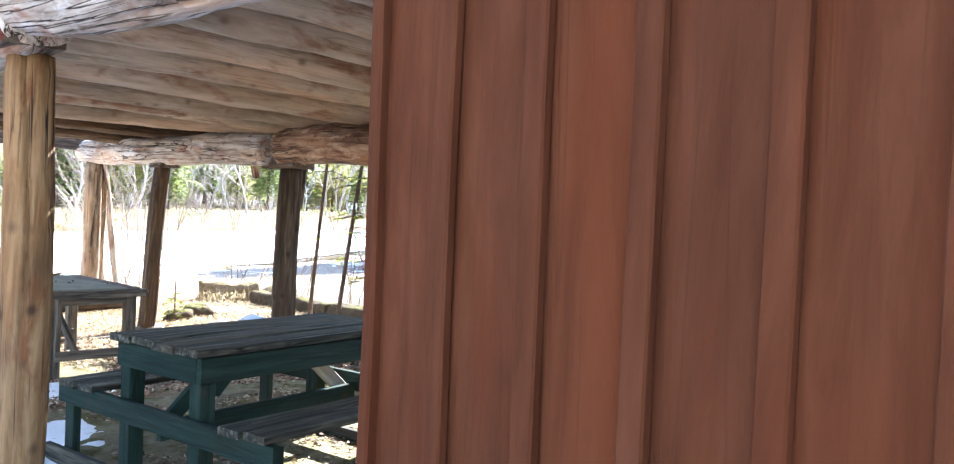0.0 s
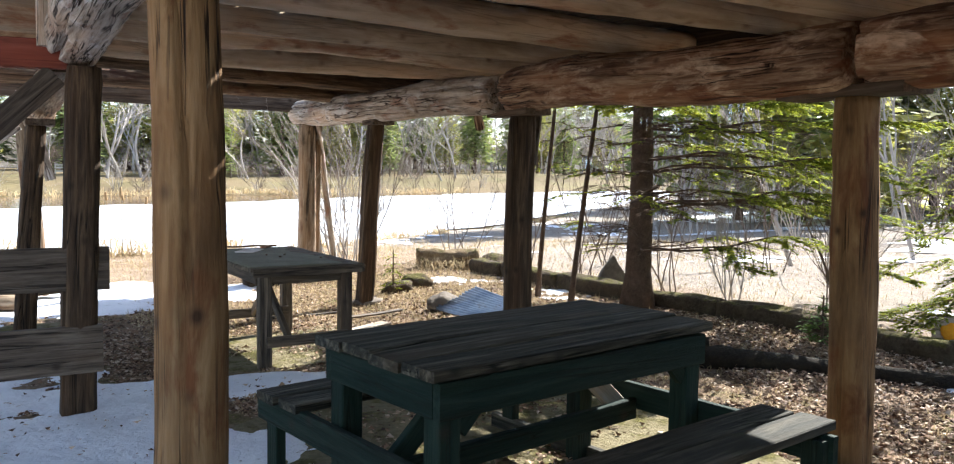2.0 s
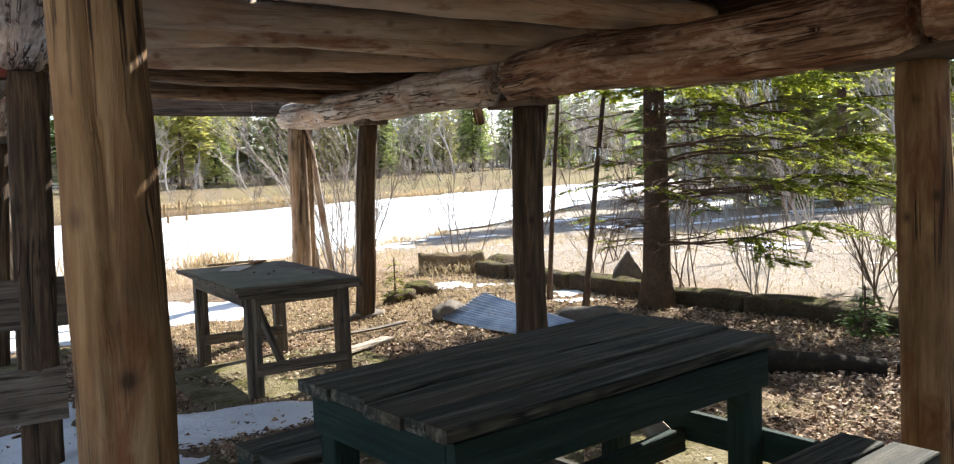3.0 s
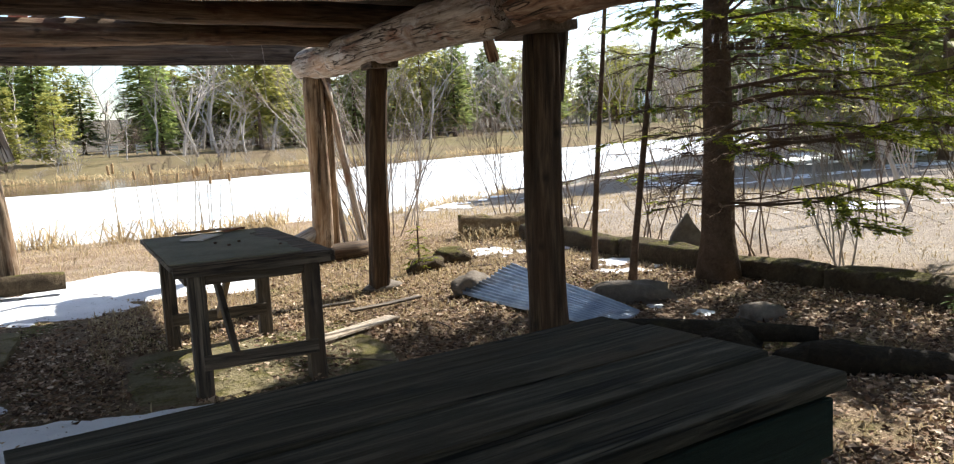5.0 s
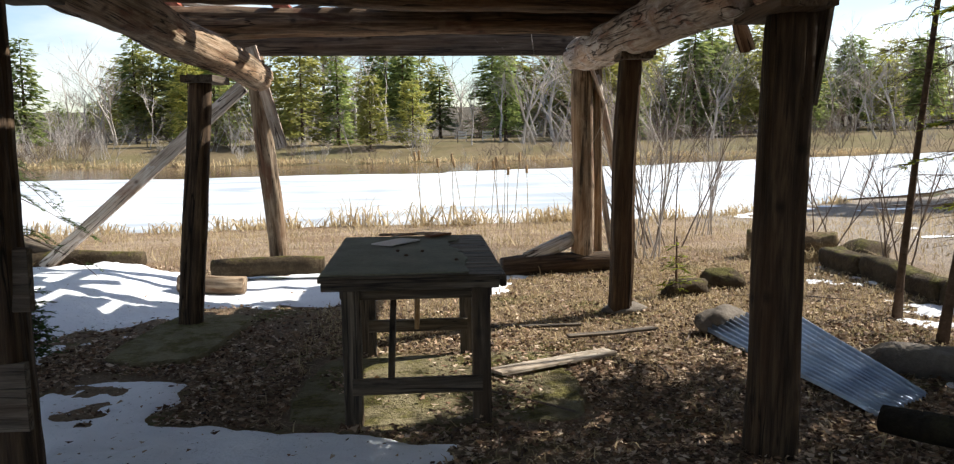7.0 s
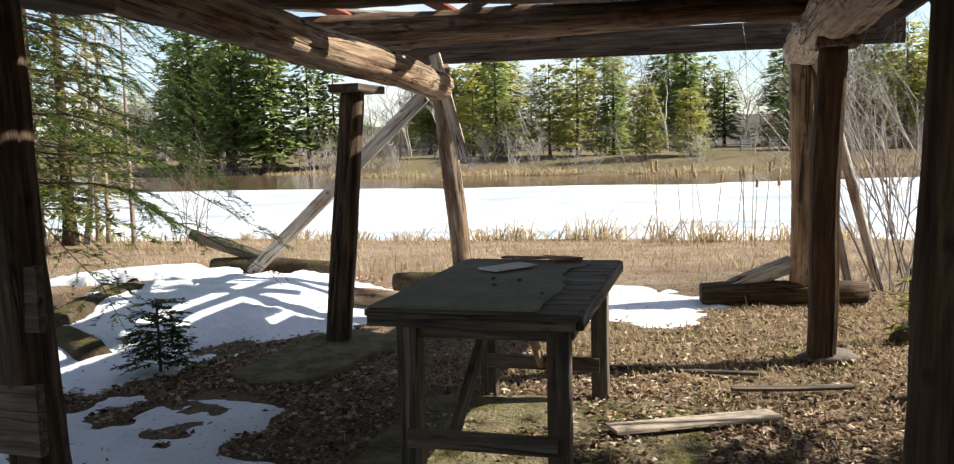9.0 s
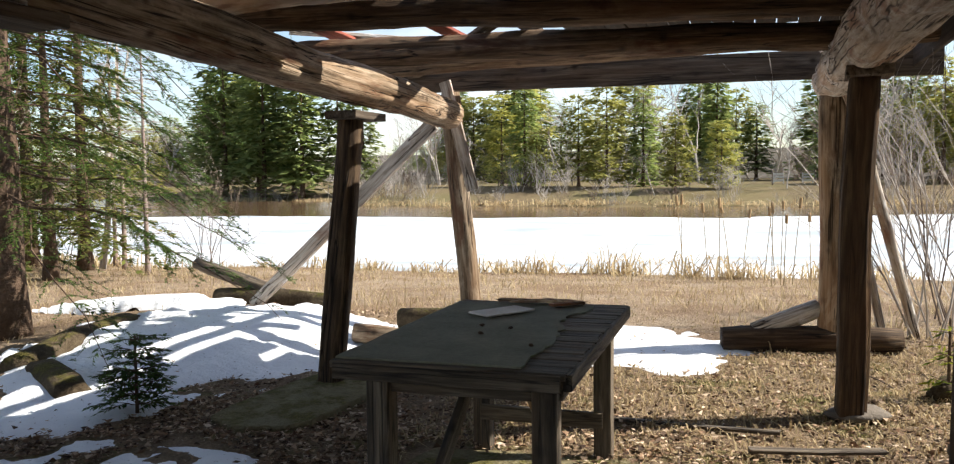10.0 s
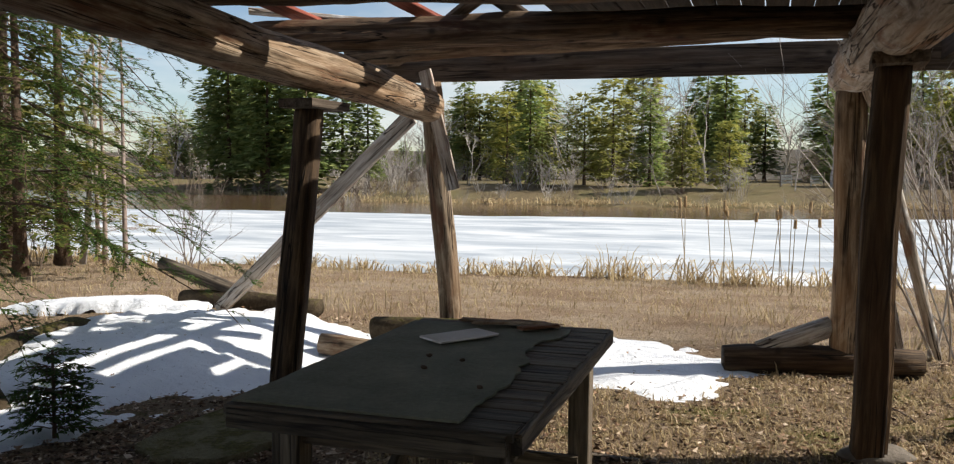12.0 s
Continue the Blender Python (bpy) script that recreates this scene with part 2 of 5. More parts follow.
LEAF = leafy("fallen_leaf", (0.05, 0.03, 0.02), (0.60, 0.48, 0.36), rough=0.75, mids=((0.3, (0.13, 0.078, 0.048)), (0.55, (0.27, 0.16, 0.095)), (0.78, (0.42, 0.30, 0.20))))
STRAW = leafy("dead_straw", (0.30, 0.215, 0.115), (0.56, 0.45, 0.27), rough=0.8, trans=0.4)


# ---- mesh helpers ----
WORLD_OF = {}


def thing(name, m=None, label="", category="", group="", kind=""):
    ob = new(name)
    ob.empty_display_size = 0.1
    ob.matrix_basis = m or Matrix.Identity(4)
    WORLD_OF[ob] = ob.matrix_basis.copy()
    return tagged(ob, label, category, group, kind)


def mesh_of(name, bm, mat, smooth=True):
    me = bpy.data.meshes.new(name)
    bm.to_mesh(me)
    bm.free()
    me.materials.append(mat)
    if smooth:
        me.shade_smooth()
    return me


def place(name, me, m=None, parent=None, label="", category="", group="", kind=""):
    ob = new(name, me)
    m = m or Matrix.Identity(4)
    WORLD_OF[ob] = m.copy()
    if parent is not None:
        ob.parent = parent
        ob.matrix_basis = WORLD_OF[parent].inverted() @ m
    else:
        ob.matrix_basis = m
    return tagged(ob, label, category, group, kind)


def part(name, bm, mat, parent, label="", m=None, smooth=False):
    return place(name, mesh_of(name, bm, mat, smooth), m, parent, label)


def axis(p0, p1, up=(0, 0, 1)):
    """World matrix whose x runs from p0 to p1."""
    p0, p1 = Vector(p0), Vector(p1)
    x = (p1 - p0).normalized()
    u = Vector(up)
    if abs(x.dot(u)) > 0.98:
        u = Vector((0, 1, 0))
    y = u.cross(x).normalized()
    z = x.cross(y)
    m = Matrix((x, y, z)).transposed().to_4x4()
    m.translation = p0
    return m, (p1 - p0).length


def rings(bm, ring_pts, close_ends=True):
    prev = None
    rows = []
    for pts in ring_pts:
        row = [bm.verts.new(p) for p in pts]
        if prev:
            k = len(row)
            for i in range(k):
                bm.faces.new((prev[i], prev[(i + 1) % k], row[(i + 1) % k], row[i]))
        rows.append(row)
        prev = row
    if close_ends:
        bm.faces.new(list(reversed(rows[0])))
        bm.faces.new(rows[-1])
    return rows


def log_bm(length, r0, r1, seed=0, sides=14, step=0.16, lump=0.10, flat=1.0, bow=0.0, square=0.0, checks=0):
    """A hewn or round log along x, lumpy, with worn ends."""
    bm = bmesh.new()
    n = max(3, int(length / step))
    out = []
    for i in range(n + 1):
        t = i / n
        x = t * length
        r = r0 + (r1 - r0) * t
        if i == 0 or i == n:
            r *= 0.93
        cy = bow * math.sin(math.pi * t) + 0.35 * r * (noise.noise((x * 0.7, seed * 3.1, 0.0)))
        cz = 0.35 * r * noise.noise((x * 0.7, seed * 3.1, 7.0))
        row = []
        for k in range(sides):
            a = 2 * math.pi * k / sides
            ca, sa = math.cos(a), math.sin(a)
            sq = 1.0 / max(abs(ca), abs(sa))
            rr = r * (1 - square + square * min(sq, 1.22) * 0.92)
            rr *= 1 + lump * noise.noise((x * 1.6, ca * 0.9 + seed * 5.3, sa * 0.9)) + 0.5 * lump * noise.noise((x * 6, ca * 2.2, sa * 2.2 + seed * 2.7))
            for q in range(checks):
                g = q * 2.4 + seed * 1.9 + 0.25 * noise.noise((x * 1.1, q * 5.0, seed))
                off = abs((a - g + math.pi) % (2 * math.pi) - math.pi)
                if off < 1.05 * math.pi / sides:
                    rr *= 1 - 0.30 * max(0.0, min(1.0, 1.6 * (noise.noise((x * 0.8, q * 9.0, seed + 3.0)) + 0.35)))
            row.append((x, cy + rr * ca, cz + rr * sa * flat))
        out.append(row)
    rings(bm, out)
    return bm


def log(name, p0, p1, r0, r1, mat, parent=None, seed=0, label="", category="", group="", up=(0, 0, 1), kind="", **kw):
    m, length = axis(p0, p1, up)
    return place(name, mesh_of(name, log_bm(length, r0, r1, seed, **kw), mat), m, parent, label, category, group, kind)


def board_bm(length, w, t, seed=0, warp=0.004, step=0.3, edge=0.004, ragged=0.0):
    """A sawn board along x, w across y, t thick in z, with eased edges."""
    bm = bmesh.new()
    n = max(2, int(length / step))
    out = []
    e = min(edge, t * 0.3)
    prof = [(-w / 2, -t / 2 + e), (-w / 2 + e, -t / 2), (w / 2 - e, -t / 2), (w / 2, -t / 2 + e), (w / 2, t / 2 - e), (w / 2 - e, t / 2), (-w / 2 + e, t / 2), (-w / 2, t / 2 - e)]
    for i in range(n + 1):
        x = length * i / n
        dz = warp * noise.noise((x * 1.3, seed * 4.7, 1.0))
        dy = warp * noise.noise((x * 1.1, seed * 4.7, 9.0))
        row = []
        for k, (y, z) in enumerate(prof):
            dx = ragged * noise.noise((k * 1.7, seed * 9.1, i)) if i in (0, n) else 0
            row.append((x + dx, y + dy + 0.3 * warp * noise.noise((x * 5, k, seed)), z + dz))
        out.append(row)
    rings(bm, out)
    return bm


def board(name, p0, p1, w, t, mat, parent=None, seed=0, label="", category="", group="", up=(0, 0, 1), kind="", **kw):
    """Board from p0 to p1 (centre line); its thickness lies along up."""
    m, length = axis(p0, p1, up)
    return place(name, mesh_of(name, board_bm(length, w, t, seed, **kw), mat, False), m, parent, label, category, group, kind)


def blob_bm(sx, sy, sz, seed=0, sub=3, lump=0.25, freq=1.3, sharp=0.0):
    bm = bmesh.new()
    bmesh.ops.create_icosphere(bm, subdivisions=sub, radius=1.0)
    for v in bm.verts:
        p = v.co.copy()
        k = 1 + lump * noise.noise(p * freq + Vector((seed * 7.3, 0, 0))) + 0.4 * lump * noise.noise(p * freq * 3 + Vector((0, seed * 3.3, 0)))
        if sharp:
            q = max(abs(p.x), abs(p.y), abs(p.z))
            k *= (1 - sharp) + sharp / q * 0.8
        v.co = Vector((p.x * k * sx, p.y * k * sy, p.z * k * sz))
    return bm


def tube(bm, pts, r0, r1, sides=4):
    """A tapering twig along points; appended to bm."""
    out = []
    n = len(pts)
    for i, p in enumerate(pts):
        p = Vector(p)
        d = (Vector(pts[min(i + 1, n - 1)]) - Vector(pts[max(i - 1, 0)]))
        d = d.normalized() if d.length > 1e-6 else Vector((0, 0, 1))
        a = d.cross(Vector((0.31, 0.77, 0.55))).normalized()
        b = d.cross(a)
        r = r0 + (r1 - r0) * i / max(1, n - 1)
        out.append([p + a * r * math.cos(2 * math.pi * k / sides) + b * r * math.sin(2 * math.pi * k / sides) for k in range(sides)])
    rings(bm, out, True)


# ---- ground ----
def smooth(a, b, x):
    t = min(1.0, max(0.0, (x - a) / (b - a)))
    return t * t * (3 - 2 * t)


def near_shore(x):
    w = 0.7 * noise.noise((x * 0.35, 3.0, 0.0))
    if x < 9:
        return 20.6 + 0.12 * x + w
    return 21.7 + (x - 9) * 0.72 + w


def far_shore(x):
    return 56.0 + 0.02 * max(0, x) ** 1.5 + 10.0 * smooth(-21, -26, x) + 0.25 * max(0.0, -x - 26) + 1.2 * noise.noise((x * 0.12, 9.0, 0.0))


def pond_depth(x, y):
    """Positive inside the pond: distance from its shore."""
    return min(y - near_shore(x), far_shore(x) - y, 62 - x, x + 75)


POND = -0.45


def slab_mask(x, y):
    """1 where an old concrete floor lies flush with the earth."""
    a = smooth(1.9, 2.1, x) * smooth(4.35, 4.15, x) * smooth(4.0, 4.2, y) * smooth(7.3, 7.1, y)
    return max(a, smooth(2.25, 2.45, x) * smooth(3.95, 3.75, x) * smooth(8.2, 8.4, y) * smooth(9.75, 9.55, y))


def ground_z(x, y):
    z = 0.03 * noise.noise((x * 0.8, y * 0.8, 0.0)) + 0.012 * noise.noise((x * 3.1, y * 3.1, 4.0))
    if 1.8 < x < 4.5 and 3.9 < y < 9.9:
        z *= 1 - 0.9 * slab_mask(x, y)
    slope = smooth(14.0, 21.0, y) * (1 - smooth(30, 60, x))
    z -= 0.36 * slope
    d = pond_depth(x, y)
    z -= 0.75 * smooth(-0.6, 1.6, d)
    if y > 40:
        z += 0.9 * smooth(0.5, 12.0, -d) * smooth(45, 60, y) + 0.012 * max(0, min(200, y - 70))
    # Added ridge behind the woods, blocks the bright sky between the trunks.
    z += 5.0 * smooth(118, 190, y)
    z += 0.13 * smooth(1.2, -0.6, x) * smooth(9.2, 11.8, y) * smooth(14.0, 12.6, y) * smooth(-3.0, -1.2, x)
    z += 0.06 * smooth(8.6, 7.2, y) * smooth(2.0, 3.5, y) * smooth(4.6, 3.6, x) * smooth(-1.5, 0.5, x)
    z += 0.05 * smooth(4.9, 7.0, x) * smooth(12, 9, y)
    z += 0.25 * noise.noise((x * 0.05, y * 0.05, 2.0)) * smooth(10, 40, abs(x) + abs(y - 8))
    return z


def axis_steps(lo, hi, fine, far_lo, far_hi, grow=1.09):
    a = list(np.arange(lo, hi, fine))
    v, s = hi, fine
    while v < far_hi:
        a.append(v)
        s *= grow
        v += s
    a.append(far_hi)
    b, v, s = [], lo, fine
    while v > far_lo:
        s *= grow
        v -= s
        b.append(max(v, far_lo))
    return list(reversed(b)) + a


def build_ground():
    xs = axis_steps(-4.0, 9.0, 0.11, -900, 900)
    ys = axis_steps(1.0, 22.0, 0.12, -900, 1500)
    verts = [(x, y, ground_z(x, y)) for y in ys for x in xs]
    w = len(xs)
    faces = [(j * w + i, j * w + i + 1, (j + 1) * w + i + 1, (j + 1) * w + i) for j in range(len(ys) - 1) for i in range(w - 1)]
    me = bpy.data.meshes.new("ground")
    me.from_pydata(verts, [], faces)
    me.shade_smooth()
    m, n, l, b = nodes("leafy_earth_and_dead_grass", 0.95, 0.12)
    v = coords(n, l, shift=False)
    f = noise_tex(n, l, v, 55, 5, 0.75)
    mid = noise_tex(n, l, v, 7, 6, 0.7)
    big = noise_tex(n, l, v, 0.9, 4, 0.6)
    earth = mix(n, l, 0.5, ramp(n, l, f, [(0.3, (0.045, 0.030, 0.020)), (0.5, (0.25, 0.18, 0.115)), (0.72, (0.50, 0.385, 0.26))]), ramp(n, l, mid, [(0.35, (0.085, 0.06, 0.04)), (0.65, (0.23, 0.16, 0.10))]))
    mossy = ramp(n, l, f, [(0.3, (0.055, 0.060, 0.014)), (0.7, (0.17, 0.165, 0.040))])
    earth = mix(n, l, ramp(n, l, noise_tex(n, l, v, 1.3, 5, 0.65), [(0.54, grey(0.0)), (0.65, grey(0.8))]), earth, mossy)
    rust = noise_tex(n, l, v, 3.1, 5, 0.7)
    earth = mix(n, l, ramp(n, l, rust, [(0.62, grey(0.0)), (0.70, grey(0.6))]), earth, (0.20, 0.075, 0.03))
    grass = mix(n, l, 0.5, ramp(n, l, f, [(0.3, (0.16, 0.115, 0.075)), (0.55, (0.42, 0.325, 0.235)), (0.75, (0.66, 0.565, 0.44))]), ramp(n, l, mid, [(0.35, (0.15, 0.11, 0.07)), (0.7, (0.36, 0.27, 0.175))]))
    tuft = noise_tex(n, l, v, 0.7, 6, 0.7)
    grass = mix(n, l, ramp(n, l, tuft, [(0.42, grey(0.0)), (0.58, grey(0.9))]), grass, mix(n, l, 0.5, (0.20, 0.115, 0.06), ramp(n, l, f, [(0.3, (0.10, 0.07, 0.045)), (0.7, (0.36, 0.27, 0.19))])))
    field = mix(n, l, ramp(n, l, noise_tex(n, l, v, 0.11, 5, 0.65), [(0.42, grey(0.0)), (0.6, grey(1.0))]), (0.155, 0.115, 0.062), (0.14, 0.125, 0.05))
    field = mix(n, l, 0.35, field, ramp(n, l, noise_tex(n, l, v, 2.2, 6, 0.7), [(0.35, (0.09, 0.065, 0.04)), (0.7, (0.27, 0.21, 0.13))]))
    sep = n.new("ShaderNodeSeparateXYZ")
    l.new(v, sep.inputs[0])

    def edge(sock, lo, hi, amount):
        mr = n.new("ShaderNodeMapRange")
        mr.interpolation_type = "SMOOTHSTEP"
        mr.inputs["From Min"].default_value, mr.inputs["From Max"].default_value = lo, hi
        add, sc = n.new("ShaderNodeMath"), n.new("ShaderNodeMath")
        sc.operation = "MULTIPLY_ADD"
        l.new(big, sc.inputs[0])
        sc.inputs[1].default_value, sc.inputs[2].default_value = amount, -amount / 2
        l.new(sock, add.inputs[0])
        l.new(sc.outputs[0], add.inputs[1])
        l.new(add.outputs[0], mr.inputs["Value"])
        return mr.outputs[0]
    out = n.new("ShaderNodeMath")
    out.operation = "MAXIMUM"
    l.new(edge(sep.outputs["Y"], 12.2, 13.4, 2.0), out.inputs[0])
    o2 = n.new("ShaderNodeMath")
    o2.operation = "MAXIMUM"
    l.new(edge(sep.outputs["X"], 6.9, 7.9, 1.2), o2.inputs[0])
    neg = n.new("ShaderNodeMath")
    neg.operation = "MULTIPLY"
    neg.inputs[1].default_value = -1
    l.new(sep.outputs["X"], neg.inputs[0])
    l.new(edge(neg.outputs[0], 1.2, 2.2, 1.0), o2.inputs[1])
    l.new(o2.outputs[0], out.inputs[1])
    pale_field = mix(n, l, 0.5, ramp(n, l, f, [(0.3, (0.13, 0.11, 0.092)), (0.55, (0.38, 0.345, 0.305)), (0.75, (0.62, 0.585, 0.54))]), ramp(n, l, mid, [(0.35, (0.14, 0.115, 0.09)), (0.7, (0.36, 0.315, 0.265))]))
    grass = mix(n, l, ramp(n, l, edge(sep.outputs["X"], 7.0, 9.0, 1.5), [(0.0, grey(0.0)), (1.0, grey(0.75))]), grass, pale_field)
    col = mix(n, l, out.outputs[0], earth, grass)
    col = mix(n, l, edge(sep.outputs["Y"], 46, 52, 2.0), col, field)
    # Colours the added ridge like the dark inside of the woods.
    brush = ramp(n, l, noise_tex(n, l, v, 1.1, 6, 0.75), [(0.35, (0.035, 0.03, 0.02)), (0.55, (0.10, 0.085, 0.065)), (0.7, (0.19, 0.165, 0.14))])
    col = mix(n, l, edge(sep.outputs["Y"], 104, 116, 12.0), col, brush)
    l.new(col, b.inputs["Base Color"])
    hb = n.new("ShaderNodeMath")
    l.new(f, hb.inputs[0])
    l.new(mid, hb.inputs[1])
    bump(n, l, b, hb.outputs[0], 0.8, 0.035)
    me.materials.append(m)
    place("ground", me, None, None, "brown leaf-strewn earth with moss and dead grass", "ground", kind="structure")


build_ground()


def sheet(name, inside, z, step, mat, box, label, category, lift=None):
    """A level sheet over the cells for which inside(x, y) > 0."""
    x0, x1, y0, y1 = box
    nx, ny = int((x1 - x0) / step), int((y1 - y0) / step)
    idx, verts, faces = {}, [], []

    def vert(i, j):
        if (i, j) not in idx:
            x, y = x0 + i * step, y0 + j * step
            idx[(i, j)] = len(verts)
            verts.append((x, y, z if lift is None else lift(x, y)))
        return idx[(i, j)]
    for j in range(ny):
        for i in range(nx):
            if inside(x0 + (i + 0.5) * step, y0 + (j + 0.5) * step) > 0:
                faces.append((vert(i, j), vert(i + 1, j), vert(i + 1, j + 1), vert(i, j + 1)))
    rim = collections.Counter()
    for fc in faces:
        for q in range(4):
            a, b = fc[q], fc[(q + 1) % 4]
            rim[(min(a, b), max(a, b))] += 1
    near = collections.defaultdict(list)
    for (a, b), cnt in rim.items():
        if cnt == 1:
            near[a].append(b)
            near[b].append(a)
    for turn in range(3):
        moved = {a: [sum(verts[q][c] for q in nb) / len(nb) * 0.5 + verts[a][c] * 0.5 for c in (0, 1)] for a, nb in near.items()}
        for a, (x, y) in moved.items():
            verts[a] = (x, y, z if lift is None else lift(x, y))
    me = bpy.data.meshes.new(name)
    me.from_pydata(verts, [], faces)
    me.shade_smooth()
    me.materials.append(mat)
    return place(name, me, None, None, label, category, kind="structure")


def water_mat():
    m, n, l, b = nodes("brown_pond_water", 0.12, 0.5)
    v = coords(n, l, (0.25, 1.2, 1.0), shift=False)
    b.inputs["Base Color"].default_value = (0.10, 0.062, 0.034, 1)
    bump(n, l, b, noise_tex(n, l, v, 2.0, 4, 0.6), 0.12, 0.05)
    return m


def ice_mat():
    m, n, l, b = nodes("snowy_pond_ice", 0.6, 0.4)
    v = coords(n, l, (0.55, 1.5, 1.0), shift=False)
    a = noise_tex(n, l, v, 0.35, 6, 0.65, 0.6)
    col = ramp(n, l, a, [(0.38, (0.33, 0.37, 0.41)), (0.50, (0.48, 0.51, 0.535)), (0.62, (0.66, 0.675, 0.685))])
    l.new(col, b.inputs["Base Color"])
    bump(n, l, b, noise_tex(n, l, v, 3.0, 5, 0.6), 0.25, 0.03)
    return m


def ice_edge(x, y):
    lim = 41.6 + 0.5 * max(0, x - 3) + 2.0 * noise.noise((x * 0.09, 5.5, 0.0)) + 0.9 * noise.noise((x * 0.4, 8.5, 0.0)) + 0.8 * noise.noise((x * 0.3, y * 0.6, 1.0))
    return min(pond_depth(x, y) + 0.25, lim - y)


sheet("pond_water", lambda x, y: pond_depth(x, y) + 1.2, POND, 1.0, water_mat(), (-78, 66, 16, 110), "brown open pond water beyond the ice", "water")
sheet("pond_ice", ice_edge, POND + 0.03, 0.4, ice_mat(), (-60, 62, 17, 80), "white snow-covered ice on the pond", "ice")


# ---- snow under and beside the shed ----
SNOW = [  # x, y, half width, half depth, strength
    (1.15, 6.2, 1.25, 2.2, 1.0), (0.2, 5.0, 1.8, 3.0, 1.0), (2.3, 7.9, 0.85, 0.4, 0.3), (1.15, 8.75, 0.65, 0.5, 0.2), (0.95, 8.3, 0.7, 0.45, 0.4), (1.7, 8.2, 0.6, 0.3, 0.12), (0.1, 9.75, 0.6, 0.75, 1.0),
    (-0.2, 10.9, 1.1, 1.5, 1.0), (0.3, 11.8, 1.4, 1.0, 1.0), (1.7, 12.05, 1.2, 0.95, 1.0), (2.9, 12.35, 1.1, 0.85, 1.0), (2.4, 12.8, 1.3, 0.6, 1.0),
    (6.5, 11.9, 0.45, 0.75, 0.02), (6.65, 10.4, 0.45, 0.7, -0.02), (6.1, 8.8, 0.45, 0.6, -0.06), (6.8, 5.6, 0.5, 0.4, -0.1), (5.9, 10.9, 0.4, 0.3, -0.1), (-2.0, 12.6, 1.3, 0.35, 0.8),
]


def snow_mask(x, y):
    s = max(min(pk, 1.0 - math.hypot((x - cx) / rx, (y - cy) / ry)) for cx, cy, rx, ry, pk in SNOW)
    s += 0.34 * noise.noise((x * 1.3, y * 1.3, 3.0)) + 0.26 * noise.noise((x * 4.0, y * 4.0, 6.0)) + 0.16 * noise.noise((x * 11, y * 11, 1.0))
    return s - 0.02


def snow_z(x, y):
    s = max(0.0, snow_mask(x, y))
    thick = 0.04 + 0.09 * smooth(9.5, 11.0, y) * smooth(1.1, 0.1, x)
    foot = 0.012 * noise.noise((x * 5.0, y * 5.0, 2.0)) * smooth(0.1, 0.4, s)
    return ground_z(x, y) - 0.006 + thick * (1 - math.exp(-4.5 * s)) + foot


def snow_mat():
    m, n, l, b = nodes("old_snow", 0.75, 0.3)
    v = coords(n, l, shift=False)
    a = noise_tex(n, l, v, 2.5, 6, 0.6)
    dirt = noise_tex(n, l, v, 26, 4, 0.75)
    col = ramp(n, l, a, [(0.3, (0.72, 0.74, 0.78)), (0.7, (0.85, 0.86, 0.88))])
    col = mix(n, l, ramp(n, l, dirt, [(0.62, grey(0.0)), (0.70, grey(0.75))]), col, (0.12, 0.085, 0.06))
    l.new(col, b.inputs["Base Color"])
    bump(n, l, b, noise_tex(n, l, v, 9, 6, 0.7), 0.7, 0.05)
    return m


sn = sheet("snow", snow_mask, 0, 0.045, snow_mat(), (-3.6, 7.4, 2.2, 14.0), "patches of old granular snow on the ground", "snow", lift=snow_z)
sn["kind"] = "stuff"


def field_snow(x, y):
    return 0.9 * noise.noise((x * 0.16, y * 0.22, 12.0)) + 0.5 * noise.noise((x * 0.7, y * 0.9, 5.0)) + 0.4 * noise.noise((x * 2.5, y * 2.5, 5.0)) + 0.3 * noise.noise((x * 5.5, y * 5.5, 8.0)) - 0.36 - max(0.0, 9.2 - x) * 0.3 + min(0.3, 0.02 * max(0, x - 14)) - (9 if pond_depth(x, y) > -0.8 else 0)


sf = sheet("field_snow", field_snow, 0, 0.14, sn.data.materials[0], (7.6, 48, -6, 30), "thin melting snow patches over the field", "snow", lift=lambda x, y: ground_z(x, y) + 0.012 + 0.05 * max(0.0, field_snow(x, y)))
sf["kind"] = "stuff"

# ---- the shed: posts, beams, poles and deck ----
shed = thing("log_shed", None, "open log shed with peeled posts and a pole roof", "shed")
POSTS = [  # base, top, radius, squareness
    ((1.475, 5.13, -0.08), (1.48, 5.08, 2.04), 0.102, 0.0), ((1.47, 7.78, -0.08), (1.52, 7.62, 1.93), 0.098, 0.7),
    ((1.34, 10.5, -0.08), (1.48, 10.62, 1.75), 0.088, 0.3), ((1.60, 12.62, -0.08), (1.50, 12.45, 2.08), 0.09, 0.1),
    ((4.58, 5.15, -0.08), (4.56, 5.18, 1.79), 0.105, 0.3), ((4.49, 7.92, -0.08), (4.575, 7.98, 1.83), 0.11, 0.2),
    ((4.46, 10.70, -0.08), (4.49, 10.42, 1.86), 0.088, 0.85), ((4.50, 12.6, -0.08), (4.50, 12.4, 1.93), 0.11, 0.3),
    ((4.70, 12.75, -0.08), (4.65, 12.45, 1.93), 0.045, 0.8),
]
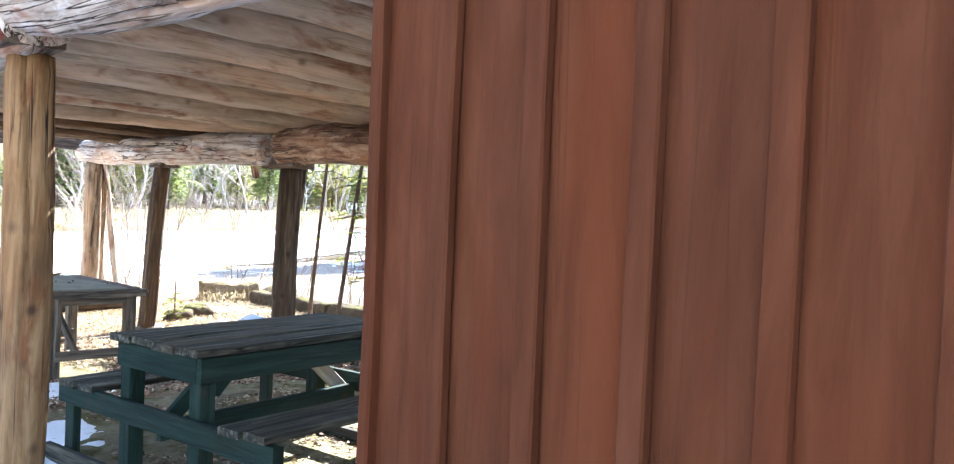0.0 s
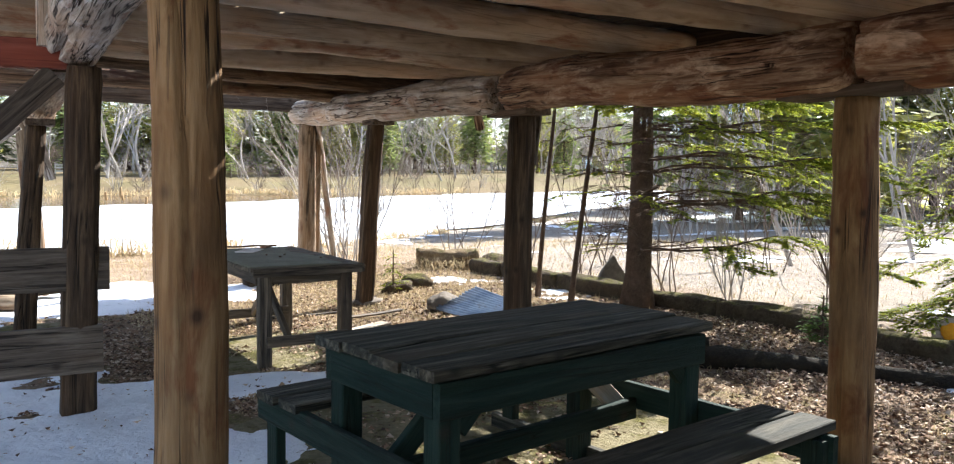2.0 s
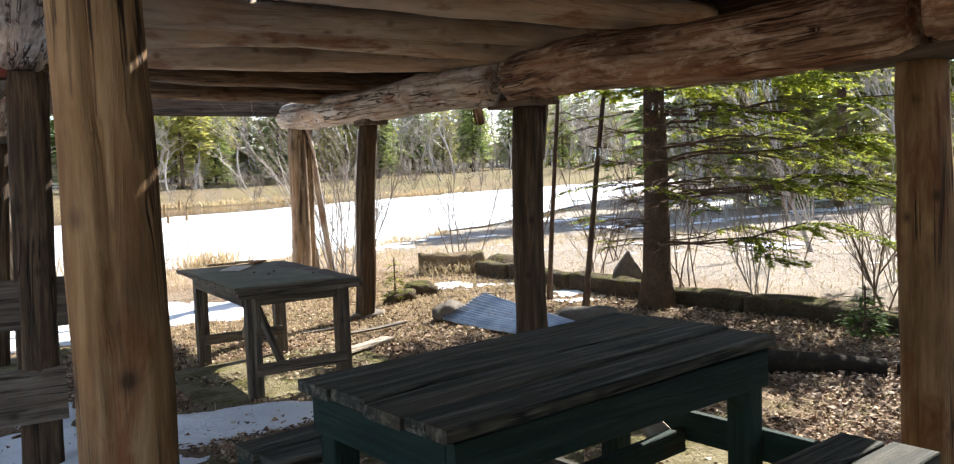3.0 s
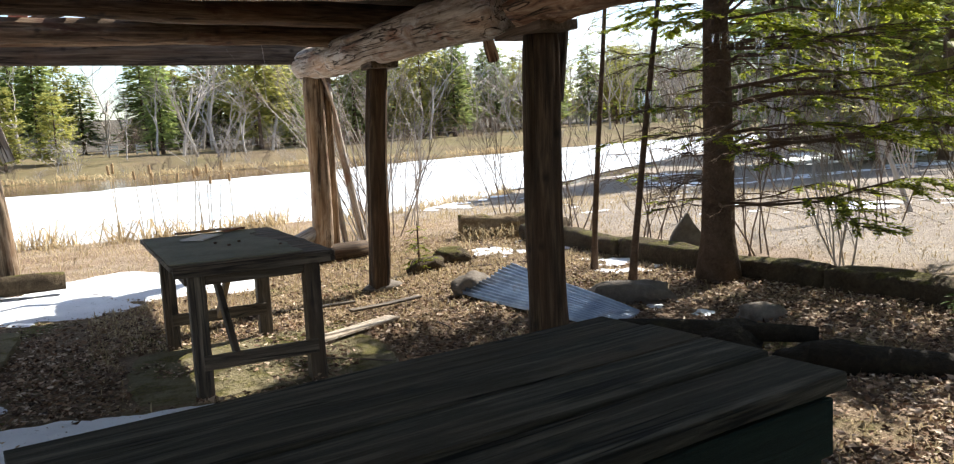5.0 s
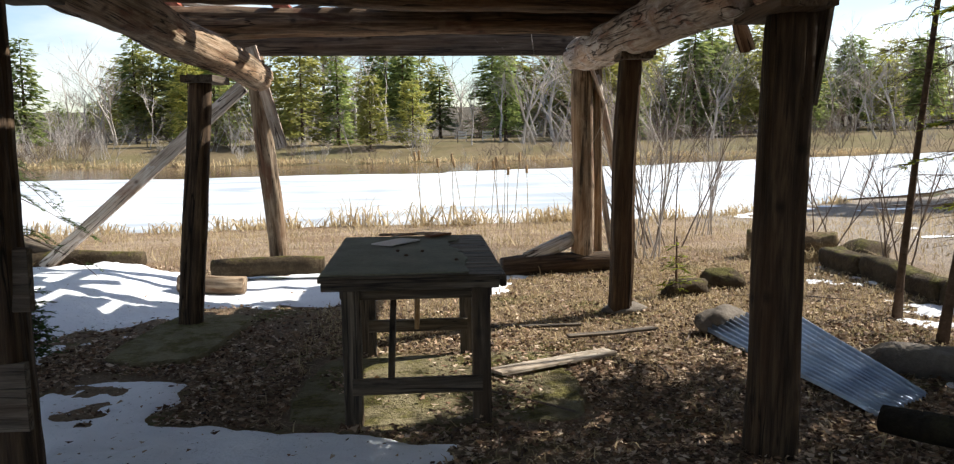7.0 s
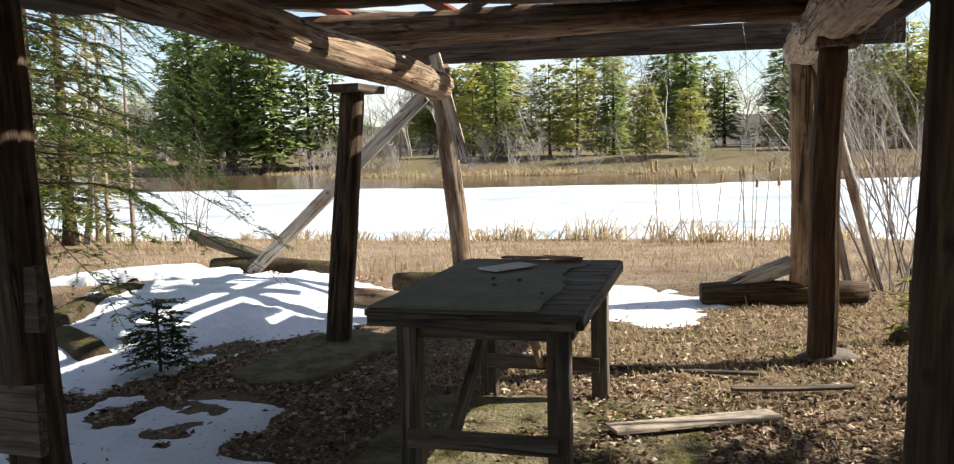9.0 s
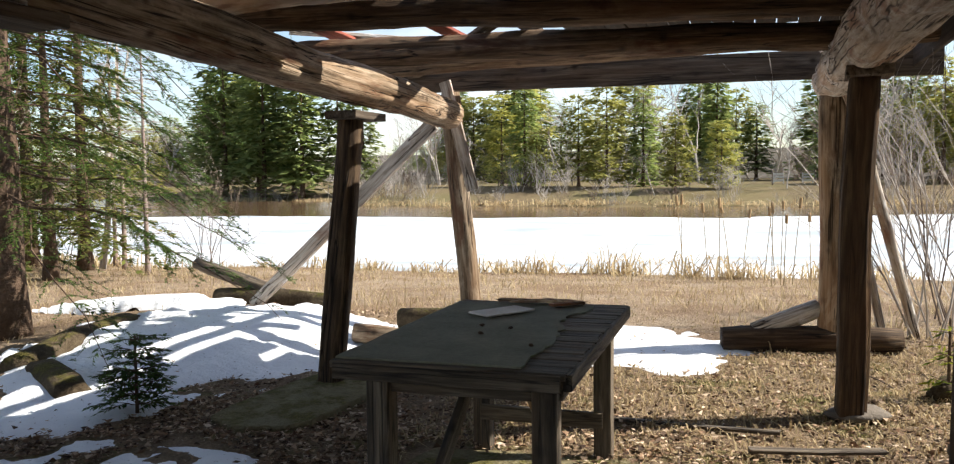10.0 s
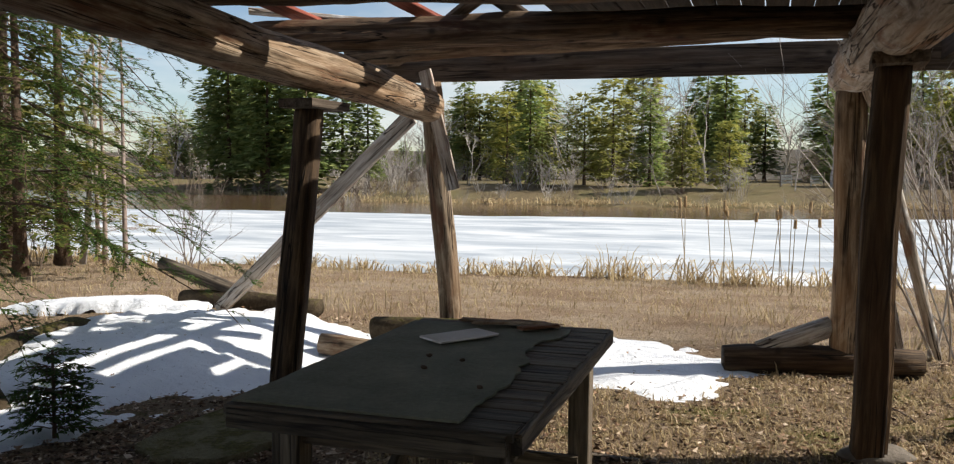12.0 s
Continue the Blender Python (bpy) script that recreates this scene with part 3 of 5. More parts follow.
for k, (a, b, r, sq) in enumerate(POSTS):
    log("post", a, b, r, r * 0.93, (POST, BACKLIT_POST, BACKLIT_POST, TAN, POST, BACKLIT_POST, BACKLIT_POST, TAN, TAN)[k], shed, seed=k + 1, square=sq, lump=0.09, sides=48, step=0.08, checks=3, label=("peeled brown log post", "weathered post darkened as if backlit", "weathered post darkened as if backlit", "pale grey crooked post", "peeled brown log post", "weathered post darkened as if backlit", "squared post darkened as if backlit", "weathered grey log post", "thin grey prop")[k])
# plate beams
for k, (a, b, r0, r1) in enumerate([
    ((4.5, 12.75, 2.07), (4.5, 8.14, 1.99), 0.15, 0.16), ((4.5, 8.0, 1.99), (4.5, 5.12, 1.95), 0.17, 0.17), ((4.5, 5.06, 1.97), (4.5, 1.6, 1.94), 0.175, 0.18),
    ((1.57, 12.22, 1.865), (1.5, 7.9, 2.08), 0.12, 0.135), ((1.48, 8.15, 2.10), (1.42, 4.85, 2.20), 0.15, 0.16), ((1.40, 4.95, 2.23), (1.40, 2.6, 2.09), 0.15, 0.15)]):
    log("plate_beam", a, b, r0, r1, (GREYLOG, LOG, LOG, TAN, GREYLOG, GREYLOG)[k], shed, seed=20 + k, sides=48, step=0.08, checks=4, lump=0.14, square=0.25, label="cracked weathered log beam")
# caps on the posts
for k, (p, l2) in enumerate([((1.50, 10.62, 1.755), 0.20), ((1.48, 7.95, 1.93), 0.20), ((1.42, 5.05, 2.07), 0.18), ((4.49, 10.42, 1.865), 0.16), ((4.53, 8.0, 1.84), 0.28), ((4.52, 5.2, 1.795), 0.34)]):
    board("cap_block", (p[0], p[1] - l2, p[2]), (p[0] + 0.02, p[1] + l2, p[2]), 0.22, 0.05, BOARD, shed, seed=40 + k)
# roof poles, laid across the two beams except for the raised last one


def pole_left(y):
    return min(2.05 + (12.5 - y) * 0.046, 2.37 - 0.05 * (4.95 - y))


def pole_top(x, y):
    t = (x - 0.95) / 4.0
    return (pole_left(y) + 0.25) * (1 - t) + 2.37 * t


POLES = [  # y over the west beam's outer end, y over the east end, radius
    (3.5, 2.7, 0.10), (4.15, 3.2, 0.105), (4.8, 3.75, 0.108), (5.45, 4.4, 0.108), (6.1, 5.02, 0.108), (6.75, 5.55, 0.112), (7.35, 6.72, 0.11),
    (7.98, 7.52, 0.085), (8.6, 8.12, 0.108), (9.4, 8.98, 0.105), (9.68, 10.5, 0.108), (10.95, 11.5, 0.10), (12.2, 12.15, 0.085)]
for k, (y0, y1, rr) in enumerate(POLES):
    # The last pole is added, lifted to plug the sky strip over the fascia.
    lift = 0.13 if y0 > 12 else 0.0
    east = 2.13 - 0.025 * max(0.0, 7.0 - y1) + lift
    log("roof_pole", (0.9, y0, pole_left(y0) + rr + lift), (5.0, y1, east + rr), rr, rr * 0.85, LITPOLE if y0 < 9.5 else SHADEPOLE, shed, seed=60 + k, sides=32, step=0.08, checks=k % 3 // 2, lump=0.16, bow=random.uniform(-0.07, 0.07), label="peeled grey-brown roof pole")
board("fascia_plank", (0.9, 12.72, 2.225), (5.25, 12.66, 2.18), 0.22, 0.04, BOARD, shed, seed=90, up=(0, 1, 0))
for k in range(34):
    x = 0.72 + k * 0.137
    y1 = (9.9 if x < 2.7 else 12.05) + 0.5 * noise.noise((k * 1.7, 0, 0))
    if k in (9, 13):
        y1 = 12.7
    mat = REDBOARD if k in (3, 6, 9) else SHADEBOARD
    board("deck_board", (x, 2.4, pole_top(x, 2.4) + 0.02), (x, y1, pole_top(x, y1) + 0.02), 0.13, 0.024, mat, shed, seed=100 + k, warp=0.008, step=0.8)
# Added board that blocks the sky between the deck and the right beam.
board("outer_fascia", (5.04, 1.7, 2.25), (5.06, 12.7, 2.27), 0.26, 0.03, SHADEBOARD, shed, seed=91, up=(1, 0, 0))
# a few loose roof boards and braces over the far bay
board("loose_roof_board", (0.75, 11.1, 2.42), (2.9, 12.5, 2.33), 0.14, 0.025, GREYLOG, shed, seed=140)
board("loose_roof_board", (0.9, 12.9, 2.25), (2.4, 10.9, 2.36), 0.10, 0.03, BOARD, shed, seed=141)
board("loose_roof_board", (1.1, 9.2, 2.46), (1.1, 11.6, 2.36), 0.16, 0.025, REDBOARD, shed, seed=142)
board("brace_plank", (-0.62, 12.62, 0.15), (1.42, 12.2, 1.80), 0.12, 0.05, GREYLOG, shed, seed=143, up=(0, 1, 0), label="long grey diagonal brace plank")
board("knee_plank", (1.47, 12.36, 2.16), (1.72, 12.33, 1.25), 0.10, 0.03, GREYLOG, shed, seed=144, up=(0, 1, 0))
board("side_plank", (4.72, 7.99, 1.86), (4.645, 7.96, 1.45), 0.075, 0.03, BOARD, shed, seed=145, up=(1, 0.4, 0))
log("leaning_prop", (4.62, 12.4, 1.86), (5.22, 13.35, -0.02), 0.04, 0.045, GREYLOG, shed, seed=146, sides=8)
log("leaning_prop", (4.55, 12.5, 1.8), (4.95, 13.15, -0.02), 0.03, 0.035, GREYLOG, shed, seed=147, sides=8)
board("knee_plank", (4.52, 12.2, 1.98), (4.72, 12.52, 1.62), 0.10, 0.03, GREYLOG, shed, seed=148, up=(1, 0, 0))
log("branch_stub", (4.62, 8.72, 1.90), (4.70, 8.80, 1.76), 0.03, 0.04, LOG, shed, seed=149, sides=8, step=0.05, lump=0.4)
# red timbers of the lean-to side, rails on the middle post
board("red_timber", (1.44, 7.7, 1.99), (-1.6, 7.75, 1.93), 0.15, 0.09, REDBOARD, shed, seed=150, up=(0, 1, 0))
board("red_timber", (1.40, 4.92, 2.13), (-1.4, 4.95, 2.12), 0.15, 0.09, REDBOARD, shed, seed=151, up=(0, 1, 0))
board("red_timber", (0.9, 8.4, 2.34), (-1.6, 8.3, 2.16), 0.16, 0.03, REDBOARD, shed, seed=152, up=(0, 0.3, 1))
board("red_timber", (0.9, 9.1, 2.36), (-1.6, 9.0, 2.16), 0.16, 0.03, REDBOARD, shed, seed=153, up=(0, 0.3, 1))
board("knee_plank", (1.38, 7.70, 1.88), (0.45, 7.72, 0.95), 0.13, 0.06, BOARD, shed, seed=154, up=(0, 1, 0))
board("cap_post_plank", (1.36, 7.62, 2.02), (1.36, 7.62, 2.34), 0.14, 0.05, GREYLOG, shed, seed=155, up=(0, 1, 0))
board("rail", (1.62, 7.66, 0.85), (-1.9, 7.72, 0.87), 0.235, 0.04, BOARD, shed, seed=156, up=(0, 1, 0), label="wide grey rail board nailed to a post")
board("rail", (1.58, 7.66, 0.41), (-1.9, 7.72, 0.40), 0.26, 0.04, BOARD, shed, seed=157, up=(0, 1, 0), label="wide grey rail board nailed to a post")
log("lean_to_post", (-1.85, 7.75, 0.0), (-1.8, 7.75, 1.95), 0.09, 0.08, POST, shed, seed=158)
log("lean_to_post", (-1.35, 4.98, 0.0), (-1.3, 4.96, 2.06), 0.09, 0.08, POST, shed, seed=159)
log("sill_log", (1.02, 12.38, 0.13), (2.05, 12.44, 0.13), 0.10, 0.09, MOSS, shed, seed=160, lump=0.2, square=0.6, label="mossy rotten sill log")
log("sill_log", (0.9, 11.78, 0.11), (1.46, 11.72, 0.10), 0.085, 0.08, TAN, shed, seed=163, lump=0.22, square=0.3, label="broken tan sill log in the snow")
log("sill_log", (3.72, 12.36, 0.09), (5.0, 12.62, 0.10), 0.10, 0.10, BACKLIT_POST, shed, seed=161, lump=0.15, square=0.7)
log("stub_log", (3.95, 12.42, 0.16), (4.42, 12.55, 0.34), 0.07, 0.075, GREYLOG, shed, seed=162, lump=0.2)

# ---- red wall ----
wall = thing("wall_red", None, "red-brown painted board-and-batten wall", "wall", kind="structure")
for k in range(17):
    y1 = 2.522 - k * 0.187
    board("wall_board", (1.27, y1 - 0.0935, -0.05), (1.27, y1 - 0.0935, 2.6), 0.184, 0.022, WALL, wall, seed=200 + k, up=(-1, 0, 0), warp=0.006)
    if k:
        board("batten", (1.248, y1, -0.05), (1.248, y1, 2.6), 0.042, 0.022, WALL, wall, seed=230 + k, up=(-1, 0, 0), warp=0.006)
board("corner_board", (1.262, 2.515, -0.05), (1.262, 2.515, 2.6), 0.05, 0.03, WALL, wall, seed=250, up=(0, 1, 0))
# Unseen end wall, added to close the block and shade the near bay.
for k in range(17):
    board("end_board", (1.36 + k * 0.2, 2.49, -0.05), (1.36 + k * 0.2, 2.49, 2.0), 0.196, 0.022, WALL, wall, seed=260 + k, up=(0, 1, 0))




def local_frame(x, y, z, deg):
    return pose(x, y, z, 0, 0, deg)


def picnic_table():
    m = local_frame(2.78, 5.33, 0.0, 8.0)
    t = thing("picnic_table", m, "dark green painted picnic table with worn planks", "picnic table")

    def at(x, y, z):
        return tuple(m @ Vector((x, y, z)))

    def bd(name, a, b, w, th, mat, seed, up=(0, 0, 1), label="", parent=None, **kw):
        u = m.to_3x3() @ Vector(up)
        return board(name, at(*a), at(*b), w, th, mat, parent or t, seed, label, up=u, **kw)
    hl, hw = 0.70, 0.36
    for k in range(4):
        y = -hw + 0.09 + k * 0.18
        bd("top_plank", (-hl - 0.01 * (k % 2), y, 0.785), (hl, y, 0.79 + 0.004 * (k % 3)), 0.174, 0.036, GREENTOP, 300 + k, label="worn grey-green plank", warp=0.01)
    for y in (-hw + 0.03, hw - 0.03):
        bd("apron", (-hl + 0.03, y, 0.70), (hl - 0.03, y, 0.70), 0.12, 0.035, GREEN, 310, up=(0, 1, 0))
    for k, x in enumerate((-hl + 0.045, hl - 0.045)):
        bd("end_apron", (x, -hw + 0.05, 0.70), (x, hw - 0.05, 0.70), 0.12, 0.035, GREEN, 314 + k, up=(1, 0, 0))
        for y in (-hw + 0.07, hw - 0.07):
            bd("leg", (x + (0.04 if x < 0 else -0.04), y, 0.04), (x + (0.04 if x < 0 else -0.04), y, 0.76), 0.085, 0.085, GREEN, 320 + k, up=(1, 0, 0))
        xr = x + (-0.03 if x < 0 else 0.03)
        bd("cross_rail", (xr, -0.90, 0.42), (xr, 0.86, 0.43), 0.11, 0.035, GREEN, 330 + k, up=(1, 0, 0))
        for y in (-0.84, 0.80):
            bd("bench_leg", (xr + (0.035 if x < 0 else -0.035), y, 0.05), (xr + (0.035 if x < 0 else -0.035), y, 0.46), 0.085, 0.045, GREEN, 336 + k, up=(1, 0, 0))
        bd("runner", (xr - 0.04, -0.95, 0.095), (xr - 0.04, 0.92, 0.10), 0.095, 0.04, GREENTOP, 340 + k, up=(1, 0, 0), label="weathered ground runner")
    for y0, s in ((-0.72, -1), (0.64, 1)):
        bd("bench_plank", (-hl - 0.02, y0 - 0.075, 0.495), (hl + 0.05, y0 - 0.075, 0.50), 0.142, 0.036, GREENTOP, 350 + s, label="worn grey-green bench plank", warp=0.008)
        bd("bench_plank", (-hl - 0.04, y0 + 0.075, 0.497), (hl + 0.02, y0 + 0.075, 0.50), 0.142, 0.036, GREENTOP, 355 + s, label="worn grey-green bench plank", warp=0.008)
    bd("long_stretcher", (-hl + 0.05, 0.0, 0.36), (hl - 0.05, 0.0, 0.38), 0.09, 0.035, GREEN, 360, up=(0, 1, 0))
    bd("diagonal_brace", (-hl + 0.10, 0.03, 0.38), (-0.18, 0.03, 0.76), 0.08, 0.035, GREEN, 361, up=(0, 1, 0))
    bd("diagonal_brace", (hl - 0.10, 0.03, 0.38), (0.16, 0.03, 0.76), 0.08, 0.035, BARE, 362, up=(0, 1, 0), label="bare yellowish brace")
    bd("corner_gusset", (-hl + 0.12, -hw + 0.05, 0.60), (-hl + 0.22, -hw + 0.05, 0.70), 0.09, 0.03, GREEN, 363, up=(0, 1, 0))
    bd("corner_gusset", (hl - 0.12, -hw + 0.05, 0.60), (hl - 0.22, -hw + 0.05, 0.70), 0.09, 0.03, GREEN, 364, up=(0, 1, 0))


picnic_table()


def plank_table():
    m = local_frame(2.985, 9.01, 0.0, 1.0)
    t = thing("plank_table", m, "weathered dark wooden work table with plank top", "table")

    def bd(name, a, b, w, th, mat, seed, up=(0, 0, 1), label="", **kw):
        return board(name, tuple(m @ Vector(a)), tuple(m @ Vector(b)), w, th, mat, t, seed, label, up=m.to_3x3() @ Vector(up), **kw)
    for k in range(14):
        y = -0.70 + k * 0.1077
        bd("top_slat", (-0.425, y, 0.715), (0.40 + 0.006 * (k % 3), y, 0.715), 0.102, 0.024, TABLEWOOD, 400 + k, warp=0.005)
    rows = []
    for k in range(41):
        y = -0.72 + 1.36 * k / 40
        tear = 0.04 * noise.noise((k * 0.12, 4.0, 0.0)) + 0.018 * noise.noise((k * 0.55, 9.0, 0.0)) + 0.05 * smooth(22, 25, k) * smooth(34, 31, k)
        cup = 0.004 * noise.noise((k * 0.2, 1.0, 0.0))
        rows.append([(-0.418, y, 0.729), (-0.418, y, 0.736 + cup), (-0.1, y, 0.736 - 0.5 * cup), (0.25 - tear, y, 0.737 + cup), (0.25 - tear, y, 0.730 + cup), (-0.1, y, 0.729)])
    bm = bmesh.new()
    rings(bm, rows)
    part("top_sheet", bm, SHEET, t, "dull grey-green plywood sheet with a torn edge", m=m)
    bd("edge_trim", (-0.41, -0.748, 0.695), (0.385, -0.748, 0.695), 0.055, 0.03, TABLEWOOD, 424, up=(0, 1, 0))
    bd("edge_trim", (0.405, -0.735, 0.695), (0.405, 0.74, 0.695), 0.055, 0.03, TABLEWOOD, 425, up=(1, 0, 0))
    for k, y in enumerate((-0.62, 0.62)):
        bd("apron", (-0.33, y, 0.65), (0.35, y, 0.65), 0.10, 0.03, TABLEWOOD, 430 + k, up=(0, 1, 0))
        bd("stretcher", (-0.29, y - 0.05, 0.2), (0.31, y - 0.05, 0.2), 0.075, 0.028, TABLEWOOD, 433 + k, up=(0, 1, 0))
        for x in (-0.29, 0.31):
            bd("leg", (x, y, -0.01), (x, y, 0.70), 0.085, 0.085, TABLEWOOD, 436 + k, up=(1, 0, 0))
    for k, x in enumerate((-0.33, 0.35)):
        bd("side_apron", (x, -0.60, 0.65), (x, 0.60, 0.65), 0.10, 0.028, TABLEWOOD, 440 + k, up=(1, 0, 0))
    bd("diagonal_brace", (-0.115, -0.63, 0.2), (-0.105, 0.11, 0.70), 0.07, 0.03, TABLEWOOD, 445, up=(1, 0, 0))
    bd("diagonal_brace", (0.0, 0.57, 0.2), (0.02, -0.05, 0.70), 0.06, 0.03, TAN, 446, up=(1, 0, 0))


SHEET = rough_stuff("grey_green_plywood", [(0.3, (0.11, 0.11, 0.075)), (0.55, (0.20, 0.197, 0.145)), (0.78, (0.31, 0.30, 0.23))], 5, 60, rough=0.8, bumps=0.3, spec=0.2)
PALE = rough_stuff("pale_shingle", [(0.3, (0.62, 0.57, 0.53)), (0.7, (0.8, 0.76, 0.72))], 9, 60, bumps=0.3)
plank_table()
board("shingle", (2.80, 9.20, 0.7475), (2.95, 9.42, 0.7475), 0.15, 0.008, PALE, None, 450, "pale grey broken shingle on the table", "shingle", warp=0.006, step=0.06, ragged=0.02)
for k, (x, y, a, ln) in enumerate([(2.98, 9.62, 20, 0.30), (3.08, 9.66, -12, 0.22), (2.86, 9.66, 5, 0.2), (3.12, 9.58, 40, 0.16)]):
    d = Vector((math.cos(radians(a)), math.sin(radians(a)), 0)) * ln / 2
    c = Vector((x, y, 0.748))
    board("bark_strip", tuple(c - d), tuple(c + d), 0.05, 0.012, LOG, None, 455 + k, "curled brown strip of bark on the table", "bark", "bark strips on the table", warp=0.015, step=0.05, ragged=0.02)
for k, (x, y) in enumerate([(2.95, 8.78), (3.03, 8.92), (2.9, 8.95), (3.2, 8.6)]):
    place("pine_cone", mesh_of("pine_cone", blob_bm(0.011, 0.009, 0.006, k, 2, 0.5, 3), BARK), pose(x, y, 0.747, 0, 0, 40 * k), None, "small dark cone scale on the table", "cone", "cones on the table")

# ---- ground things inside the shed ----
MOSSCRETE = mossy_mat("moss_stained_concrete", [(0.3, (0.10, 0.085, 0.05)), (0.52, (0.19, 0.16, 0.09)), (0.75, (0.28, 0.245, 0.155))], 0.70)
def slab_bm(length, width, thick, seed):
    """A worn slab along x with a broken outline and a slightly uneven top."""
    bm = bmesh.new()
    outline = []
    for k in range(64):
        a = 2 * math.pi * k / 64
        ca, sa = math.cos(a), math.sin(a)
        q = (abs(ca) ** 7 + abs(sa) ** 7) ** (-1 / 7)
        q *= 1 + 0.09 * noise.noise((ca * 1.4, sa * 1.4, seed * 5.1)) + 0.05 * noise.noise((ca * 6, sa * 6, seed * 3.7))
        outline.append((length / 2 + q * ca * length / 2, q * sa * width / 2))
    for inset, z in ((1.0, -thick), (1.0, -0.012), (0.985, 0.0)):
        row = [bm.verts.new((length / 2 + (x - length / 2) * inset, y * inset, z)) for x, y in outline]
        if z > -thick:
            for k in range(64):
                bm.faces.new((prev[k], prev[(k + 1) % 64], row[(k + 1) % 64], row[k]))
        prev = row
    hub = bm.verts.new((length / 2, 0, 0.004))
    for k in range(64):
        bm.faces.new((prev[k], prev[(k + 1) % 64], hub))
    return bm


place("concrete_slab", mesh_of("concrete_slab", slab_bm(1.25, 0.62, 0.09, 5), MOSSCRETE, False), axis((1.37, 9.48, 0.05), (1.47, 10.7, 0.05))[0], None, "worn mossy concrete slab set in the ground", "slab")
for k, (x0, x1, y, w, z) in enumerate([(2.02, 4.25, 5.65, 3.0, 0.075), (2.36, 3.86, 8.97, 1.24, 0.012)]):
    place("concrete_floor", mesh_of("concrete_floor", slab_bm(x1 - x0, w, 0.08, 6 + k), MOSSCRETE, False), axis((x0, y, z), (x1, y, z))[0], None, "moss-stained concrete floor slab in the shed", "slab", kind="structure")
place("foot_stone", mesh_of("foot_stone", blob_bm(0.19, 0.14, 0.05, 4, 3, 0.3), ROCK), pose(4.5, 10.72, 0.02, 0, 0, 20), None, "flat grey stone under a post", "stone")
board("loose_plank", (3.42, 9.05, 0.045), (4.14, 9.46, 0.035), 0.125, 0.02, BARE, None, 460, "pale bare plank lying on leaves", "plank", ragged=0.04)
board("loose_plank", (3.95, 9.85, 0.04), (4.55, 10.0, 0.05), 0.06, 0.02, TABLEWOOD, None, 461, "dark split board lying on leaves", "plank", ragged=0.05, warp=0.02)
board("loose_plank", (3.1, 10.25, 0.03), (4.1, 10.2, 0.03), 0.04, 0.02, TABLEWOOD, None, 462, "thin dark lath lying on leaves", "plank", ragged=0.04, warp=0.02)
# Stands in for a shaded black pit with a lit rim.
log("timber", (5.0, 7.95, 0.1), (5.75, 7.15, 0.12), 0.06, 0.05, SHADEROT, None, 463, "shade-dark timber on the ground in place of a pit", "timber", lump=0.3)


def corrugated():
    bm = bmesh.new()
    a, b, c, d = Vector((4.86, 9.88, 0.05)), Vector((5.30, 9.80, 0.25)), Vector((5.42, 8.30, 0.10)), Vector((5.13, 8.18, 0.03))
    nu, nv = 96, 8
    grid = []
    for j in range(nv + 1):
        v = j / nv
        p, q = a.lerp(d, v), b.lerp(c, v)
        nrm = (q - p).cross(d - a).normalized()
        grid.append([bm.verts.new(p.lerp(q, i / nu) + nrm * (0.010 * math.cos(i / nu * 2 * math.pi * 13) + 0.02 * noise.noise((v * 2, i * 0.03, 0)))) for i in range(nu + 1)])
    for j in range(nv):
        for i in range(nu):
            bm.faces.new((grid[j][i], grid[j][i + 1], grid[j + 1][i + 1], grid[j + 1][i]))
    r = bmesh.ops.extrude_face_region(bm, geom=bm.faces[:])
    for v in [g for g in r["geom"] if isinstance(g, bmesh.types.BMVert)]:
        v.co.z += 0.002
    m, n, l, p = nodes("galvanised_sheet", 0.42, 0.5)
    p.inputs["Metallic"].default_value = 0.85
    col = ramp(n, l, noise_tex(n, l, coords(n, l), 5, 6, 0.6), [(0.35, (0.20, 0.25, 0.33)), (0.6, (0.36, 0.43, 0.53)), (0.75, (0.22, 0.18, 0.15))])
    l.new(col, p.inputs["Base Color"])
    place("corrugated_sheet", mesh_of("corrugated_sheet", bm, m), None, None, "bluish galvanised corrugated sheet lying on stones", "metal sheet")


corrugated()
